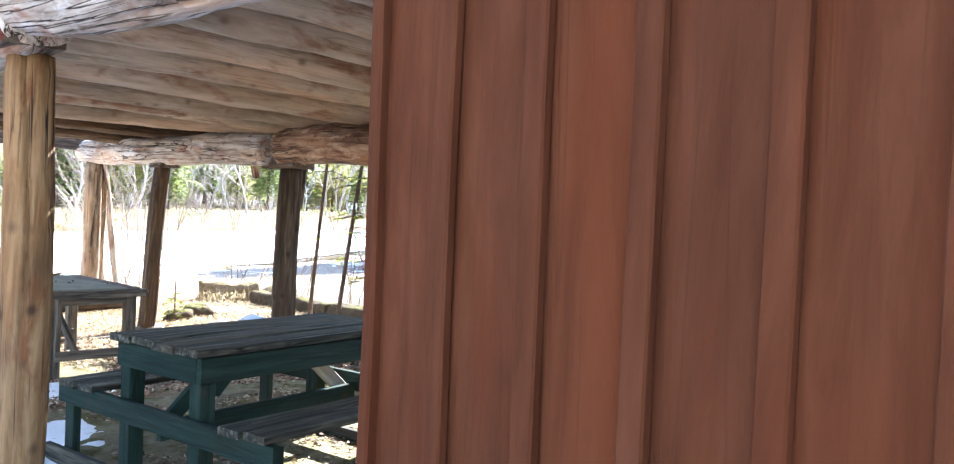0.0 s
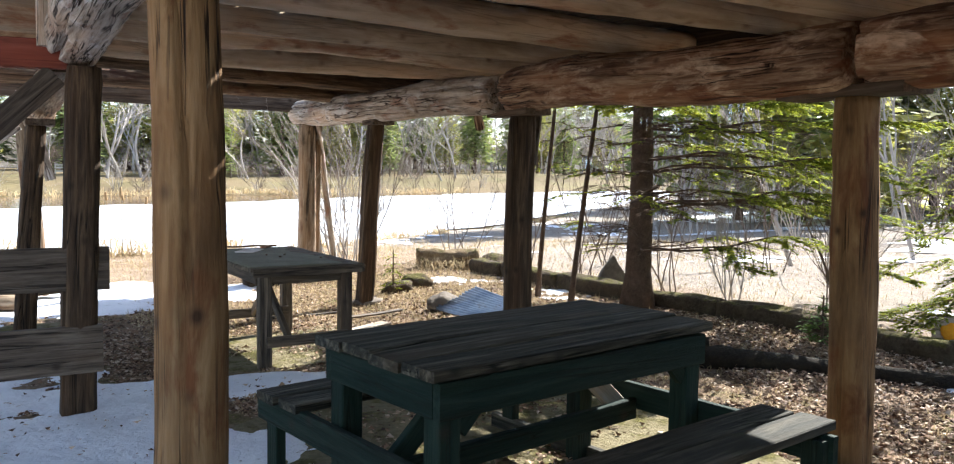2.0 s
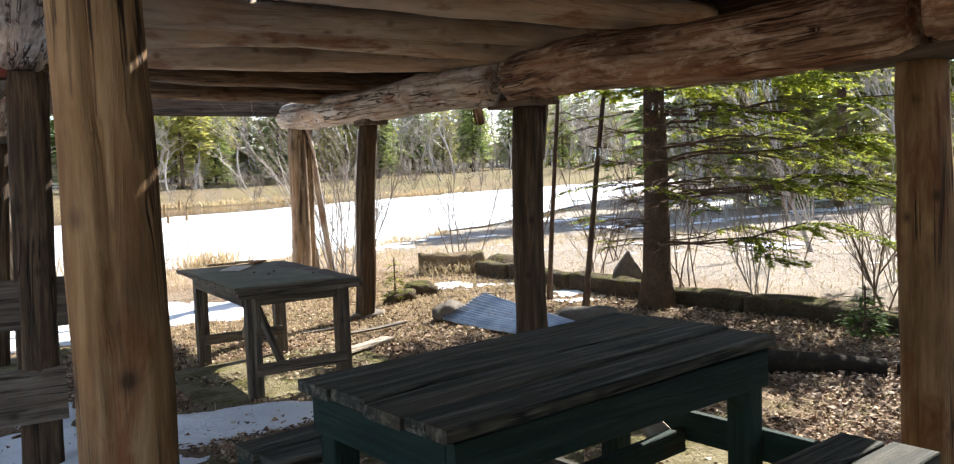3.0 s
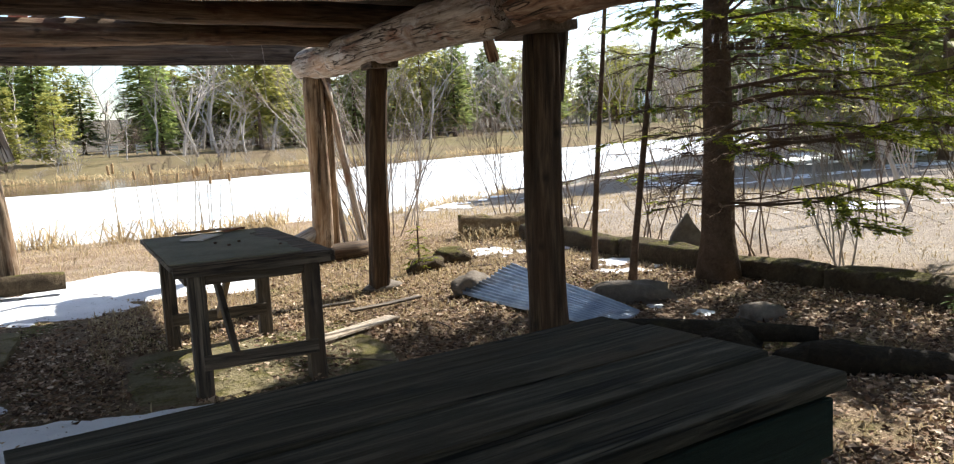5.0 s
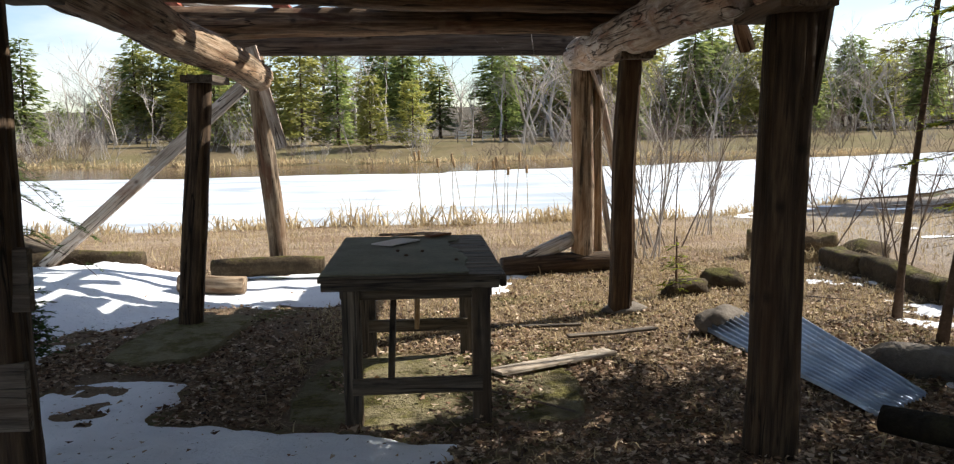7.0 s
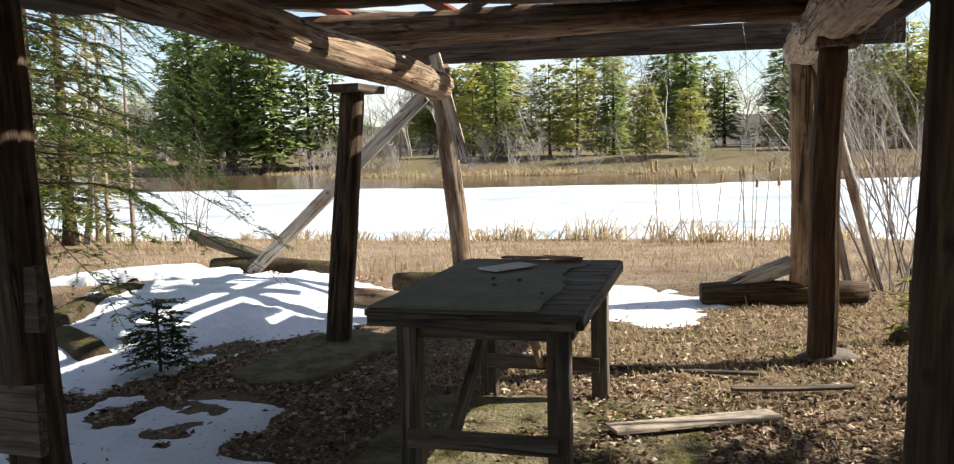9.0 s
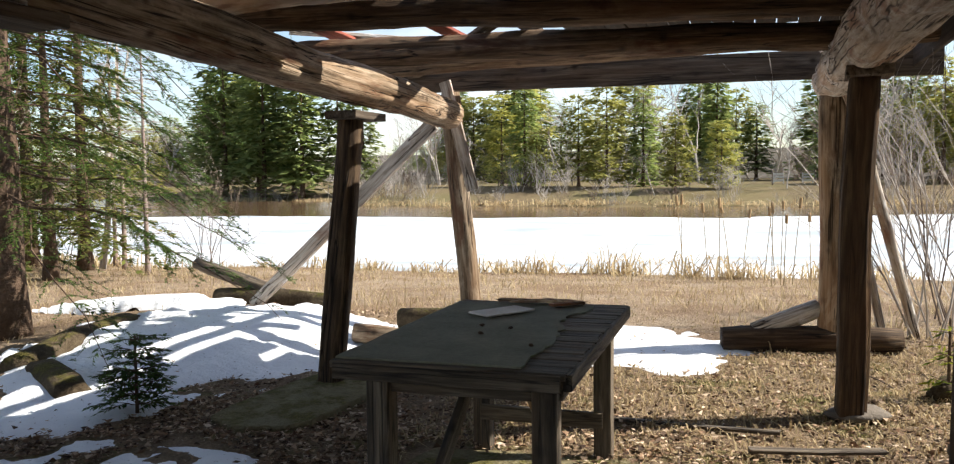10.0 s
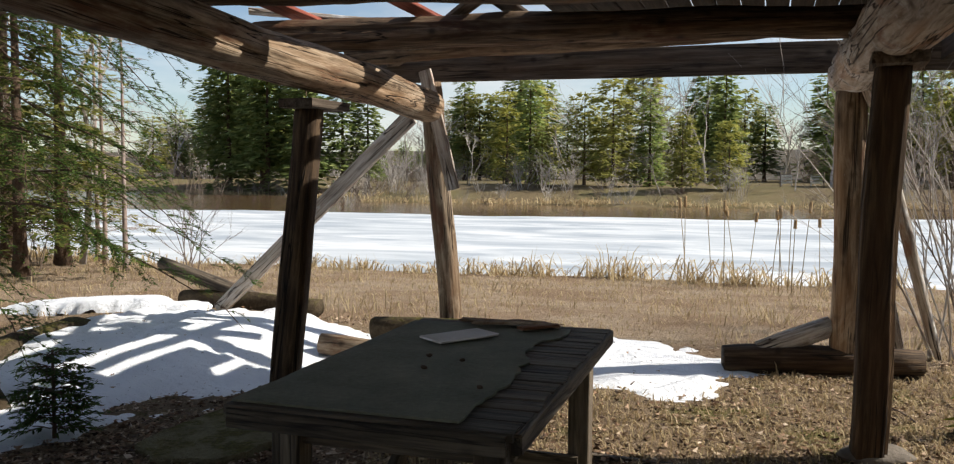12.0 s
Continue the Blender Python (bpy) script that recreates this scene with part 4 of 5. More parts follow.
for k, (x, y, z, sx, sy, sz, a, mt, lb) in enumerate([
    (5.02, 9.98, 0.08, 0.20, 0.14, 0.10, 30, ROCK, "brown field stone beside the sheet"), (5.72, 8.85, 0.08, 0.34, 0.15, 0.11, -35, ROCK, "long rounded stone beside the sheet"),
    (5.42, 7.55, 0.05, 0.27, 0.2, 0.12, -50, SHADEROT, "mossy boulder in the leaves, shade-dark in colour"), (5.62, 7.0, 0.04, 0.26, 0.16, 0.10, -40, SHADEROT, "mossy boulder in the leaves, shade-dark in colour"),
    (5.42, 4.85, 0.05, 0.22, 0.15, 0.09, 10, SHADEROT, "stone in the leaves, shade-dark in colour"), (6.05, 7.9, 0.05, 0.16, 0.12, 0.08, 0, ROCK, "brown field stone in the leaves"),
    (5.15, 11.3, 0.05, 0.22, 0.12, 0.09, 20, MOSS, "mossy stone in the grass"), (5.6, 11.7, 0.05, 0.2, 0.14, 0.09, -20, MOSS, "mossy stone in the grass"),
    (7.5, 12.9, 0.05, 0.3, 0.2, 0.15, 30, MOSS, "mossy stone in the grass")]):
    place("boulder" if mt is not ROCK else "stone", mesh_of("stone", blob_bm(sx, sy, sz, k + 1, 3, 0.35, 1.3, 0.3), mt), pose(x, y, z, 0, 0, a), None, lb, "stone")


def standing_stone():
    bm = bmesh.new()
    rows = []
    for z, w, t in ((-0.08, 0.23, 0.07), (0.0, 0.225, 0.07), (0.12, 0.15, 0.06), (0.24, 0.075, 0.05), (0.34, 0.012, 0.02)):
        rows.append([(-w, -t, z), (w, -t, z), (w * 0.97, t, z), (-w * 0.97, t, z)])
    rings(bm, rows)
    bmesh.ops.subdivide_edges(bm, edges=bm.edges[:], cuts=2, use_grid_fill=True)
    for v in bm.verts:
        v.co += 0.018 * Vector((noise.noise(v.co * 7), noise.noise(v.co * 7 + Vector((5, 0, 0))), noise.noise(v.co * 6 + Vector((0, 9, 0)))))
    place("standing_stone", mesh_of("standing_stone", bm, ROCK), pose(7.22, 9.98, 0.12, 0, 0, -40), None, "grey pointed stone slab standing by the kerb", "stone")


standing_stone()
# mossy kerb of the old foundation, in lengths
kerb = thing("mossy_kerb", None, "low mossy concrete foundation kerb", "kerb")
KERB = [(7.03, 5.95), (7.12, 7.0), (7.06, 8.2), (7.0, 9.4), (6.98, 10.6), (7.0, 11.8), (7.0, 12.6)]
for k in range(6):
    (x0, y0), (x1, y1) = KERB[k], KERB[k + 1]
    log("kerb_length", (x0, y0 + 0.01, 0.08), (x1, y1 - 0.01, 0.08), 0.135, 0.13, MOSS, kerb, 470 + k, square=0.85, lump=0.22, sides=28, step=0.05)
for k, (a, b) in enumerate([((5.5, 6.98, 0.07), (6.0, 6.25, 0.06)), ((6.02, 6.2, 0.05), (6.45, 5.55, 0.05)), ((6.5, 5.5, 0.04), (7.0, 5.0, 0.04))]):
    log("sunken_timber", a, b, 0.085, 0.07, SHADEROT, None, 480 + k, "moss-grown timber sunk in leaves, shade-dark in colour", "timber", "sunken timbers", lump=0.25)
log("mossy_butt_log", (6.45, 13.35, 0.10), (7.25, 12.95, 0.12), 0.16, 0.13, GRASSLOG, None, 484, "short mossy log overgrown with dead grass", "log", lump=0.45, square=0.4, sides=28, step=0.04)
log("mossy_timber", (-0.84, 10.1, 0.05), (-1.12, 11.5, 0.12), 0.16, 0.14, MOSS, None, 485, "big mossy rotten timber under snow", "timber", "mossy timbers", lump=0.2, square=0.6)
log("mossy_timber", (0.0, 9.72, 0.02), (-0.7, 10.17, 0.05), 0.13, 0.12, MOSS, None, 486, "big mossy rotten timber under snow", "timber", "mossy timbers", lump=0.2, square=0.6)
# Raised end lies on a camera ray at a chosen depth, to fit the view.
log("fallen_log", (-1.55, 13.0, 0.50), (-0.1, 13.05, 0.05), 0.06, 0.07, TABLEWOOD, None, 487, "grey fallen log with one end raised", "log", lump=0.2)
log("fallen_log", (-1.3, 13.0, 0.16), (0.2, 12.95, 0.16), 0.10, 0.09, MOSS, None, 488, "mossy fallen log beside snow", "log", lump=0.25)
pp = thing("painted_panel", pose(7.42, 6.28, 0.0), "weathered panel painted orange and teal, leaning outdoors", "panel")
WHITE = rough_stuff("chipped_white_paint", [(0.3, (0.55, 0.54, 0.5)), (0.7, (0.75, 0.74, 0.71))], 5, 40, bumps=0.2)
ORANGE = rough_stuff("orange_paint", [(0.3, (0.75, 0.24, 0.015)), (0.7, (0.85, 0.40, 0.03))], 5, 40, bumps=0.1)
TEAL = rough_stuff("teal_paint", [(0.3, (0.02, 0.25, 0.26)), (0.7, (0.05, 0.38, 0.36))], 5, 40, bumps=0.1)
board("panel", (7.36, 6.37, 0.20), (7.50, 6.17, 0.20), 0.22, 0.03, BARE, pp, 490, up=(0.8, 0.6, 0))
place("orange_patch", mesh_of("orange_patch", blob_bm(0.065, 0.012, 0.06, 3, 3, 0.35), ORANGE), pose(7.41, 6.26, 0.21, 0, 0, -54), pp, "orange painted patch")
place("teal_patch", mesh_of("teal_patch", blob_bm(0.025, 0.012, 0.025, 5, 3, 0.3), TEAL), pose(7.46, 6.18, 0.16, 0, 0, -54), pp, "teal painted patch")


# ---- vegetation ----
def unit(a):
    return Vector((math.cos(a), math.sin(a), 0))


def kite(verts, faces, p, d, w, up):
    """A small pointed spray of needles at p along d."""
    s = d.cross(up)
    if s.length < 1e-5:
        s = Vector((1, 0, 0))
    s.normalize()
    i = len(verts)
    verts += [p, p + d * 0.45 + s * w, p + d, p + d * 0.45 - s * w]
    faces.append((i, i + 1, i + 2, i + 3))


def spruce(name, base, h, radius, seed, label, needle, low=0.12, whorls=26, per=7, spray=0.13, dens=1.0, bare_low=0.0, droop=0.35, trunk=None, lean=(0, 0), twiggy=True, dead=0.0, bias=None, fat=1.0, irr=0.0, wide=0.0, inner=0.22, fine=0.0, taper=0.75, rise=0.12, bark=None):
    bark = bark or BARK
    rnd = random.Random(seed)
    t = thing(name, Matrix.Translation(base), label, "tree", kind="")
    tr = trunk or h * 0.016
    bt, bl = bmesh.new(), bmesh.new()
    verts, faces = [], []
    B = Vector((0, 0, 0))

    def centre(z):
        return Vector((lean[0] * z / h, lean[1] * z / h, z)) + 0.02 * h * 0.2 * Vector((noise.noise((z * 0.5, seed, 0)), noise.noise((z * 0.5, seed, 5)), 0))
    pts = [centre(h * i / 16.0) for i in range(17)]
    pts[0] = pts[0] + Vector((0, 0, -0.1))
    rows = []
    for i, p in enumerate(pts):
        f = i / 16.0
        r = tr * (1 - f) ** 0.9 + 0.006
        if i == 0:
            r *= 1.45
        rows.append([p + unit(2 * math.pi * k / 12) * r * (1 + 0.12 * noise.noise((k * 1.3, i * 0.9, seed))) for k in range(12)])
    rings(bt, rows)
    for wv in range(whorls):
        f = low + (1 - low) * (wv + 0.5 * rnd.random()) / whorls
        z = h * f
        shape = (1 - (f - low) / (1 - low)) ** taper
        n = per if f < 0.8 else max(3, per - 2)
        a0 = rnd.random() * 6.3
        for k in range(n):
            if rnd.random() < 0.1 + 0.15 * irr:
                continue
            a = a0 + 2 * math.pi * k / n + rnd.uniform(-0.3, 0.3)
            ln = radius * (0.12 + 0.88 * shape ** (1 - 0.4 * irr)) * rnd.uniform(0.65 - 0.3 * irr, 1.1 + 0.2 * irr)
            if bias:
                ln *= max(0.36, 0.5 + 0.55 * math.cos(a - bias))
            c = centre(z)
            d = unit(a)
            seg = 7
            bp = []
            for i in range(seg + 1):
                u = i / seg
                dz = rise * ln * u - droop * ln * u * u * (0.6 + 0.8 * shape)
                bp.append(c + d * ln * u + Vector((0, 0, dz)) + (0.05 + 0.07 * bool(fine)) * ln * Vector((noise.noise((u * 2.6, wv, k + seed)), noise.noise((u * 2.6, wv + 9, k + seed)), (0.9 if fine else 0) * noise.noise((u * 2.6, wv + 5, k + seed)))))
            if twiggy:
                tube(bl, bp, max(0.004, (0.007 if fine else 0.012) * ln), 0.0015, 4 if fine else 3)
            bare = f < bare_low or rnd.random() < dead
            if fine:
                hook = max(0.0, math.cos(a - bias)) if bias else 1.0
                for q in range(int(3 + ln * 11 * fine)):
                    u = rnd.uniform(0.1, 1.0) ** 0.8
                    i = min(seg - 1, int(u * seg))
                    p = bp[i].lerp(bp[i + 1], u * seg - i)
                    side = rnd.choice((-1, 1))
                    tl = (0.14 + 0.30 * ln * (1.0 - u) ** 0.7) * rnd.uniform(0.5, 1.1)
                    td = (d * rnd.uniform(0.4, 1.0) + unit(a + side * 1.5708) * rnd.uniform(0.3, 0.9)).normalized()
                    tp = [p]
                    for e in range(1, 5):
                        w2 = e / 4
                        tp.append(p + td * tl * w2 + Vector((rnd.uniform(-1, 1), rnd.uniform(-1, 1), 0)) * 0.03 * tl * e + Vector((0, 0, tl * (0.05 * w2 - (droop + 0.15) * w2 * w2))))
                    tube(bl, tp, 0.0026, 0.001, 3)
                    green = u > inner * rnd.uniform(0.75, 1.2)
                    if bare and rnd.random() > 0.05 + 0.75 * hook * hook:
                        green = False
                    if not green:
                        continue
                    for e in range(int(tl / 0.011 * dens)):
                        w2 = rnd.random()
                        s4 = min(3, int(w2 * 4))
                        c2 = tp[s4].lerp(tp[s4 + 1], w2 * 4 - s4)
                        sd = rnd.choice((-1, 1))
                        nd = (td * rnd.uniform(0.5, 1.2) + Vector((-td.y, td.x, 0)) * sd * rnd.uniform(0.3, 1.0) + Vector((0, 0, rnd.uniform(-0.55, 0.2)))).normalized() * spray * rnd.uniform(0.5, 1.2)
                        kite(verts, faces, c2, nd, spray * fat * rnd.uniform(0.07, 0.13), Vector((rnd.uniform(-0.5, 0.5), rnd.uniform(-0.5, 0.5), 1)))
                continue
            cnt = int(ln / spray * 5.0 * dens)
            for q in range(cnt):
                u = rnd.uniform(max(0.5, inner) if bare else inner, 1.0)
                if bare and rnd.random() < (0.8 if bias is None else 0.97 - 0.75 * max(0.0, math.cos(a - bias))):
                    continue
                i = min(seg - 1, int(u * seg))
                p = bp[i].lerp(bp[i + 1], u * seg - i)
                side = rnd.choice((-1, 1))
                if wide:
                    e = p + unit(a + side * 1.25) * rnd.uniform(0, wide) * ln * (1.05 - u) + Vector((0, 0, -0.12 * ln * rnd.random()))
                    if twiggy and rnd.random() < 0.16:
                        tube(bl, [p, p.lerp(e, 0.5), e], 0.003, 0.001, 3)
                    p = e
                sp = spray * rnd.uniform(0.7, 1.5) * (0.6 + 0.7 * (1 - u))
                sd2 = (d * rnd.uniform(0.5, 1.0) + unit(a + side * 1.5708) * rnd.uniform(0.2, 1.0) + Vector((0, 0, rnd.uniform(-0.6, 0.12)))).normalized() * sp
                kite(verts, faces, p, sd2, sp * fat * rnd.uniform(0.10, 0.18), Vector((rnd.uniform(-0.4, 0.4), rnd.uniform(-0.4, 0.4), 1)))
                if rnd.random() < 0.7:
                    kite(verts, faces, p + sd2 * 0.5, (sd2 * 0.7 + unit(a + side * rnd.uniform(0, 3)) * sp * 0.5), sp * fat * 0.11, Vector((rnd.uniform(-1, 1), rnd.uniform(-1, 1), 1)))
            if bare and twiggy:
                for q in range(7):
                    i = rnd.randint(1, seg - 1)
                    e = bp[i] + (d * rnd.uniform(0.2, 0.6) + unit(a + rnd.choice((-1, 1)) * 1.3) * rnd.uniform(0.2, 0.5)) * ln * 0.35 + Vector((0, 0, -0.12 * ln))
                    tube(bl, [bp[i], bp[i].lerp(e, 0.5) + Vector((0, 0, 0.02)), e], 0.005, 0.0015, 3)
    kite(verts, faces, centre(h * 0.97), Vector((0, 0, h * 0.05)), h * 0.006, Vector((1, 0, 0)))
    M = WORLD_OF[t]
    part("trunk", bt, bark, t, m=M, smooth=True)
    if len(bl.verts):
        tagged(part("branchwork", bl, bark, t, m=M), kind="stuff")
    else:
        bl.free()
    me = bpy.data.meshes.new("crown")
    me.from_pydata([tuple(v) for v in verts], [], faces)
    me.materials.append(needle)
    place("crown", me, M, t)
    return t


def grow(bm, p, d, ln, r, depth, rnd, spread, sides):
    n = 4
    pts = [p]
    q = p.copy()
    dd = d.copy()
    for i in range(n):
        dd = (dd + Vector((rnd.uniform(-1, 1), rnd.uniform(-1, 1), rnd.uniform(-0.3, 0.6))) * 0.16).normalized()
        q = q + dd * ln / n
        pts.append(q.copy())
    tube(bm, pts, r, r * 0.55, sides)
    if depth <= 0:
        return
    for i in range(rnd.randint(2, 4)):
        u = rnd.randint(1, n)
        e = (dd + Vector((rnd.uniform(-1, 1), rnd.uniform(-1, 1), rnd.uniform(-0.4, 0.7))) * spread).normalized()
        grow(bm, pts[u], e, ln * rnd.uniform(0.45, 0.8), r * 0.55, depth - 1, rnd, spread, 3)


def bare_tree(name, base, h, seed, label, mat, stems=1, depth=4, spread=0.75, r=None, flare=0.3, cat="tree"):
    rnd = random.Random(seed)
    t = thing(name, Matrix.Translation(base), label, cat)
    for s in range(stems):
        bm = bmesh.new()
        d = Vector((rnd.uniform(-1, 1) * flare, rnd.uniform(-1, 1) * flare, 1)).normalized()
        off = Vector((rnd.uniform(-1, 1), rnd.uniform(-1, 1), 0)) * (0.08 * h if stems > 1 else 0)
        grow(bm, off + Vector((0, 0, -0.05)), d, h * rnd.uniform(0.42, 0.6), r or h * 0.012, depth, rnd, spread, 6)
        part("stem", bm, mat, t, m=WORLD_OF[t])
    return t


def gz(x, y):
    return (x, y, ground_z(x, y))


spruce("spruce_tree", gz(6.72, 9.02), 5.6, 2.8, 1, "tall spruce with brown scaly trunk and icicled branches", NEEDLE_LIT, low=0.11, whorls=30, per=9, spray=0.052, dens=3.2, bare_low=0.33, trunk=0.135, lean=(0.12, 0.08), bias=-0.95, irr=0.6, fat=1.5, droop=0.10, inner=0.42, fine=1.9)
# Trunk out of view; place and height are set to shade the picnic bench.
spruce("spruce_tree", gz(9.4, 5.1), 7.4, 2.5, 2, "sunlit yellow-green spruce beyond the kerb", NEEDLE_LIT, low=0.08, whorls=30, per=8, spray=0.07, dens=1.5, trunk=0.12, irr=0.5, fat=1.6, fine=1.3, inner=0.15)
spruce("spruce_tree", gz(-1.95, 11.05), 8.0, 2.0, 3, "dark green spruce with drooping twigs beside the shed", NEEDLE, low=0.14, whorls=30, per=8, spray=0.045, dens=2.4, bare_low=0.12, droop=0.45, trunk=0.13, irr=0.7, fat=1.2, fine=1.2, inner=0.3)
spruce("young_spruce", gz(0.61, 9.57), 0.46, 0.19, 4, "tiny green spruce seedling growing beside snow", NEEDLE, low=0.12, whorls=8, per=6, spray=0.042, dens=1.8, trunk=0.005, droop=-0.05, fine=2, inner=0.05, fat=1.5, irr=0.5)
spruce("young_spruce", gz(-0.3, 8.9), 0.35, 0.18, 5, "tiny green spruce seedling growing beside snow", NEEDLE, low=0.1, whorls=8, per=6, spray=0.06, dens=0.8, trunk=0.006, droop=-0.1)
spruce("young_spruce", gz(5.05, 11.2), 0.5, 0.16, 6, "thin yellow-green spruce seedling in dead grass", NEEDLE_LIT, low=0.1, whorls=8, per=4, spray=0.06, dens=0.6, trunk=0.006, droop=-0.1)
spruce("young_spruce", gz(6.75, 6.9), 0.4, 0.2, 7, "small green spruce seedling by the kerb", NEEDLE, low=0.1, whorls=8, per=6, spray=0.06, dens=0.8, trunk=0.006, droop=-0.1)
spruce("fir_sapling", gz(6.33, 10.2), 4.6, 0.55, 8, "slender dark sapling with sparse green branches", NEEDLE_LIT, low=0.32, whorls=16, per=4, spray=0.06, dens=0.6, fine=0.25, inner=0.3, irr=0.6, trunk=0.022, lean=(0.35, -0.1))
spruce("fir_sapling", gz(6.17, 9.42), 4.8, 0.6, 9, "slender dark sapling with sparse green branches", NEEDLE_LIT, low=0.42, whorls=14, per=4, spray=0.06, dens=0.6, fine=0.25, inner=0.3, irr=0.6, trunk=0.024, lean=(0.8, 0.1))
# left bank conifers and larch
for k, (x, y, h, r, nd, dd) in enumerate([(-5.4, 14.9, 5.4, 1.3, NEEDLE_BANK, 0.25), (-6.6, 16.8, 6.6, 1.3, NEEDLE_FAR2, 0.35), (-8.5, 17.5, 8.0, 1.7, NEEDLE_BANK, 0.2), (-7.6, 14.6, 6.0, 1.6, NEEDLE_BANK, 0.2), (-10.5, 16.5, 8.0, 2.0, NEEDLE_BANK, 0.1), (-12.5, 18.5, 9.0, 2.2, NEEDLE_BANK, 0.1)]):
    spruce("bank_fir", gz(x, y), h, r, 20 + k, "thin yellow-green fir on the grassy bank", nd, low=0.1, whorls=20, per=6, spray=0.15, dens=0.35, dead=dd, irr=0.8, fat=1.7, fine=1.0, inner=0.15)
for k, (x, y, h) in enumerate([(-9.5, 18.0, 8.5), (-11.5, 16.0, 9.0), (-7.0, 17.6, 6.5), (-13.5, 17.0, 9.5)]):
    bare_tree("bank_birch", gz(x, y), h, 140 + k, "pale leafless tree on the grassy bank", PALETWIG, 1, 5, 0.65, 0.06)
for k, (x, y, h, r0) in enumerate([(-5.1, 16.5, 4.3, 0.7), (-6.6, 17.7, 6.0, 0.95), (-7.6, 18.6, 6.8, 1.1), (-9.2, 17.2, 6.4, 1.0)]):
    spruce("larch", gz(x, y), h, r0, 31 + k, "bare pinkish-grey larch on the bank", NEEDLE_BANK, low=0.1, whorls=24, per=6, spray=0.05, dens=0.1, bare_low=1.1, droop=0.1, trunk=0.035, fine=0.9, irr=0.7, bias=2.0, bark=LARCHTWIG)
for k in range(9):
    bare_tree("bank_shrub", gz(-4.2 - 1.1 * k + 0.4 * random.random(), 14.6 + 3.2 * random.random()), 1.4 + 0.8 * random.random(), 40 + k, "leafless grey shrub on the grassy bank", TWIG, 4, 3, 0.8, 0.008, 0.5, "shrub")
# shrubs by the far end and the kerb
for k, (x, y, h, st) in enumerate([(5.35, 13.3, 2.7, 11), (5.75, 14.3, 3.0, 9), (7.6, 14.2, 2.4, 6), (6.6, 15.6, 2.6, 6), (7.3, 12.0, 1.8, 5), (7.5, 10.9, 2.0, 5), (7.6, 8.6, 1.6, 5), (7.9, 7.6, 1.8, 6), (7.8, 9.6, 2.2, 5), (8.4, 6.3, 2.2, 7), (7.9, 5.2, 2.4, 7), (8.8, 4.6, 2.6, 6), (9.5, 8.5, 2.4, 5), (10.5, 10.5, 2.8, 5), (9.2, 12.5, 2.6, 5), (11.5, 7.5, 3.2, 5), (12.0, 13.5, 3.0, 5)]):
    bare_tree("bare_shrub", gz(x, y), h, 60 + k, "leafless brown shrub of thin upright twigs", TWIG if k % 3 else PALETWIG, st, 3, 0.6, 0.009, 0.4, "shrub")


# far woods: a few kinds, copied along the banks
def far_kinds():
    kinds = []
    for k in range(6):
        pine = k in (1, 3, 5)
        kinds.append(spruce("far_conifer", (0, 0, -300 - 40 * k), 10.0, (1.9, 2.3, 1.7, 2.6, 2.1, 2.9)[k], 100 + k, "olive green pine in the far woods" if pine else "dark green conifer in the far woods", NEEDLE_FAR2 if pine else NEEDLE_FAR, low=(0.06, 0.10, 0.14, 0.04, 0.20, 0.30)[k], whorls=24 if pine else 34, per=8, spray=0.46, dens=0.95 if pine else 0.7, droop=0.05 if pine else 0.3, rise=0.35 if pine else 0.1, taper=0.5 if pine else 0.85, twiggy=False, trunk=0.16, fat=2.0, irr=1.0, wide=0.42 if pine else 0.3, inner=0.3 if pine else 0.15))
    bares = []
    for k in range(3):
        bares.append(bare_tree("far_bare_tree", (40, 0, -300 - 40 * k), 9.0, 120 + k, "pale leafless tree in the far woods", PALETWIG, 1, 4, 0.7, 0.08))
    shr = []
    for k in range(2):
        shr.append(bare_tree("far_shrub", (80, 0, -300 - 40 * k), 3.0, 130 + k, "leafless grey-brown shrub on the far bank", PALETWIG if k else TWIG, 7, 3, 0.8, 0.018, 0.55, "shrub"))
    return kinds, bares, shr


KINDS, BARES, SHRUBS = far_kinds()
rw = random.Random(5)


def plant(src, x, y, s, sx=1.0):
    m = Matrix.Translation((x, y, ground_z(x, y) - 0.1)) @ Matrix.Rotation(rw.uniform(0, 6.28), 4, "Z") @ Matrix.Diagonal((s * sx, s * sx, s, 1))
    o = copy_thing(src, m)
    return o


# single trees on the far bank
for x, y, h, k in [(-1.3, 63.5, 5.2, 1), (1.6, 66, 4.8, 3), (-4.0, 68, 7.4, 0), (-6.5, 67, 7.8, 3), (-9.0, 69, 7.0, 1), (-13.5, 70, 8.6, 0), (-16.0, 72, 7.6, 3), (-11.5, 66, 4.5, 1),
                   (-34, 71, 13, 2), (-36, 73, 14.5, 0), (-38.5, 72, 14, 4), (-31.5, 73, 11, 4), (-41, 75, 15.5, 2), (-44, 74, 14, 0), (-47, 78, 16, 4), (-29.5, 74, 9.5, 2)]:
    plant(KINDS[k], x, y, h / 10.0, 1.1)
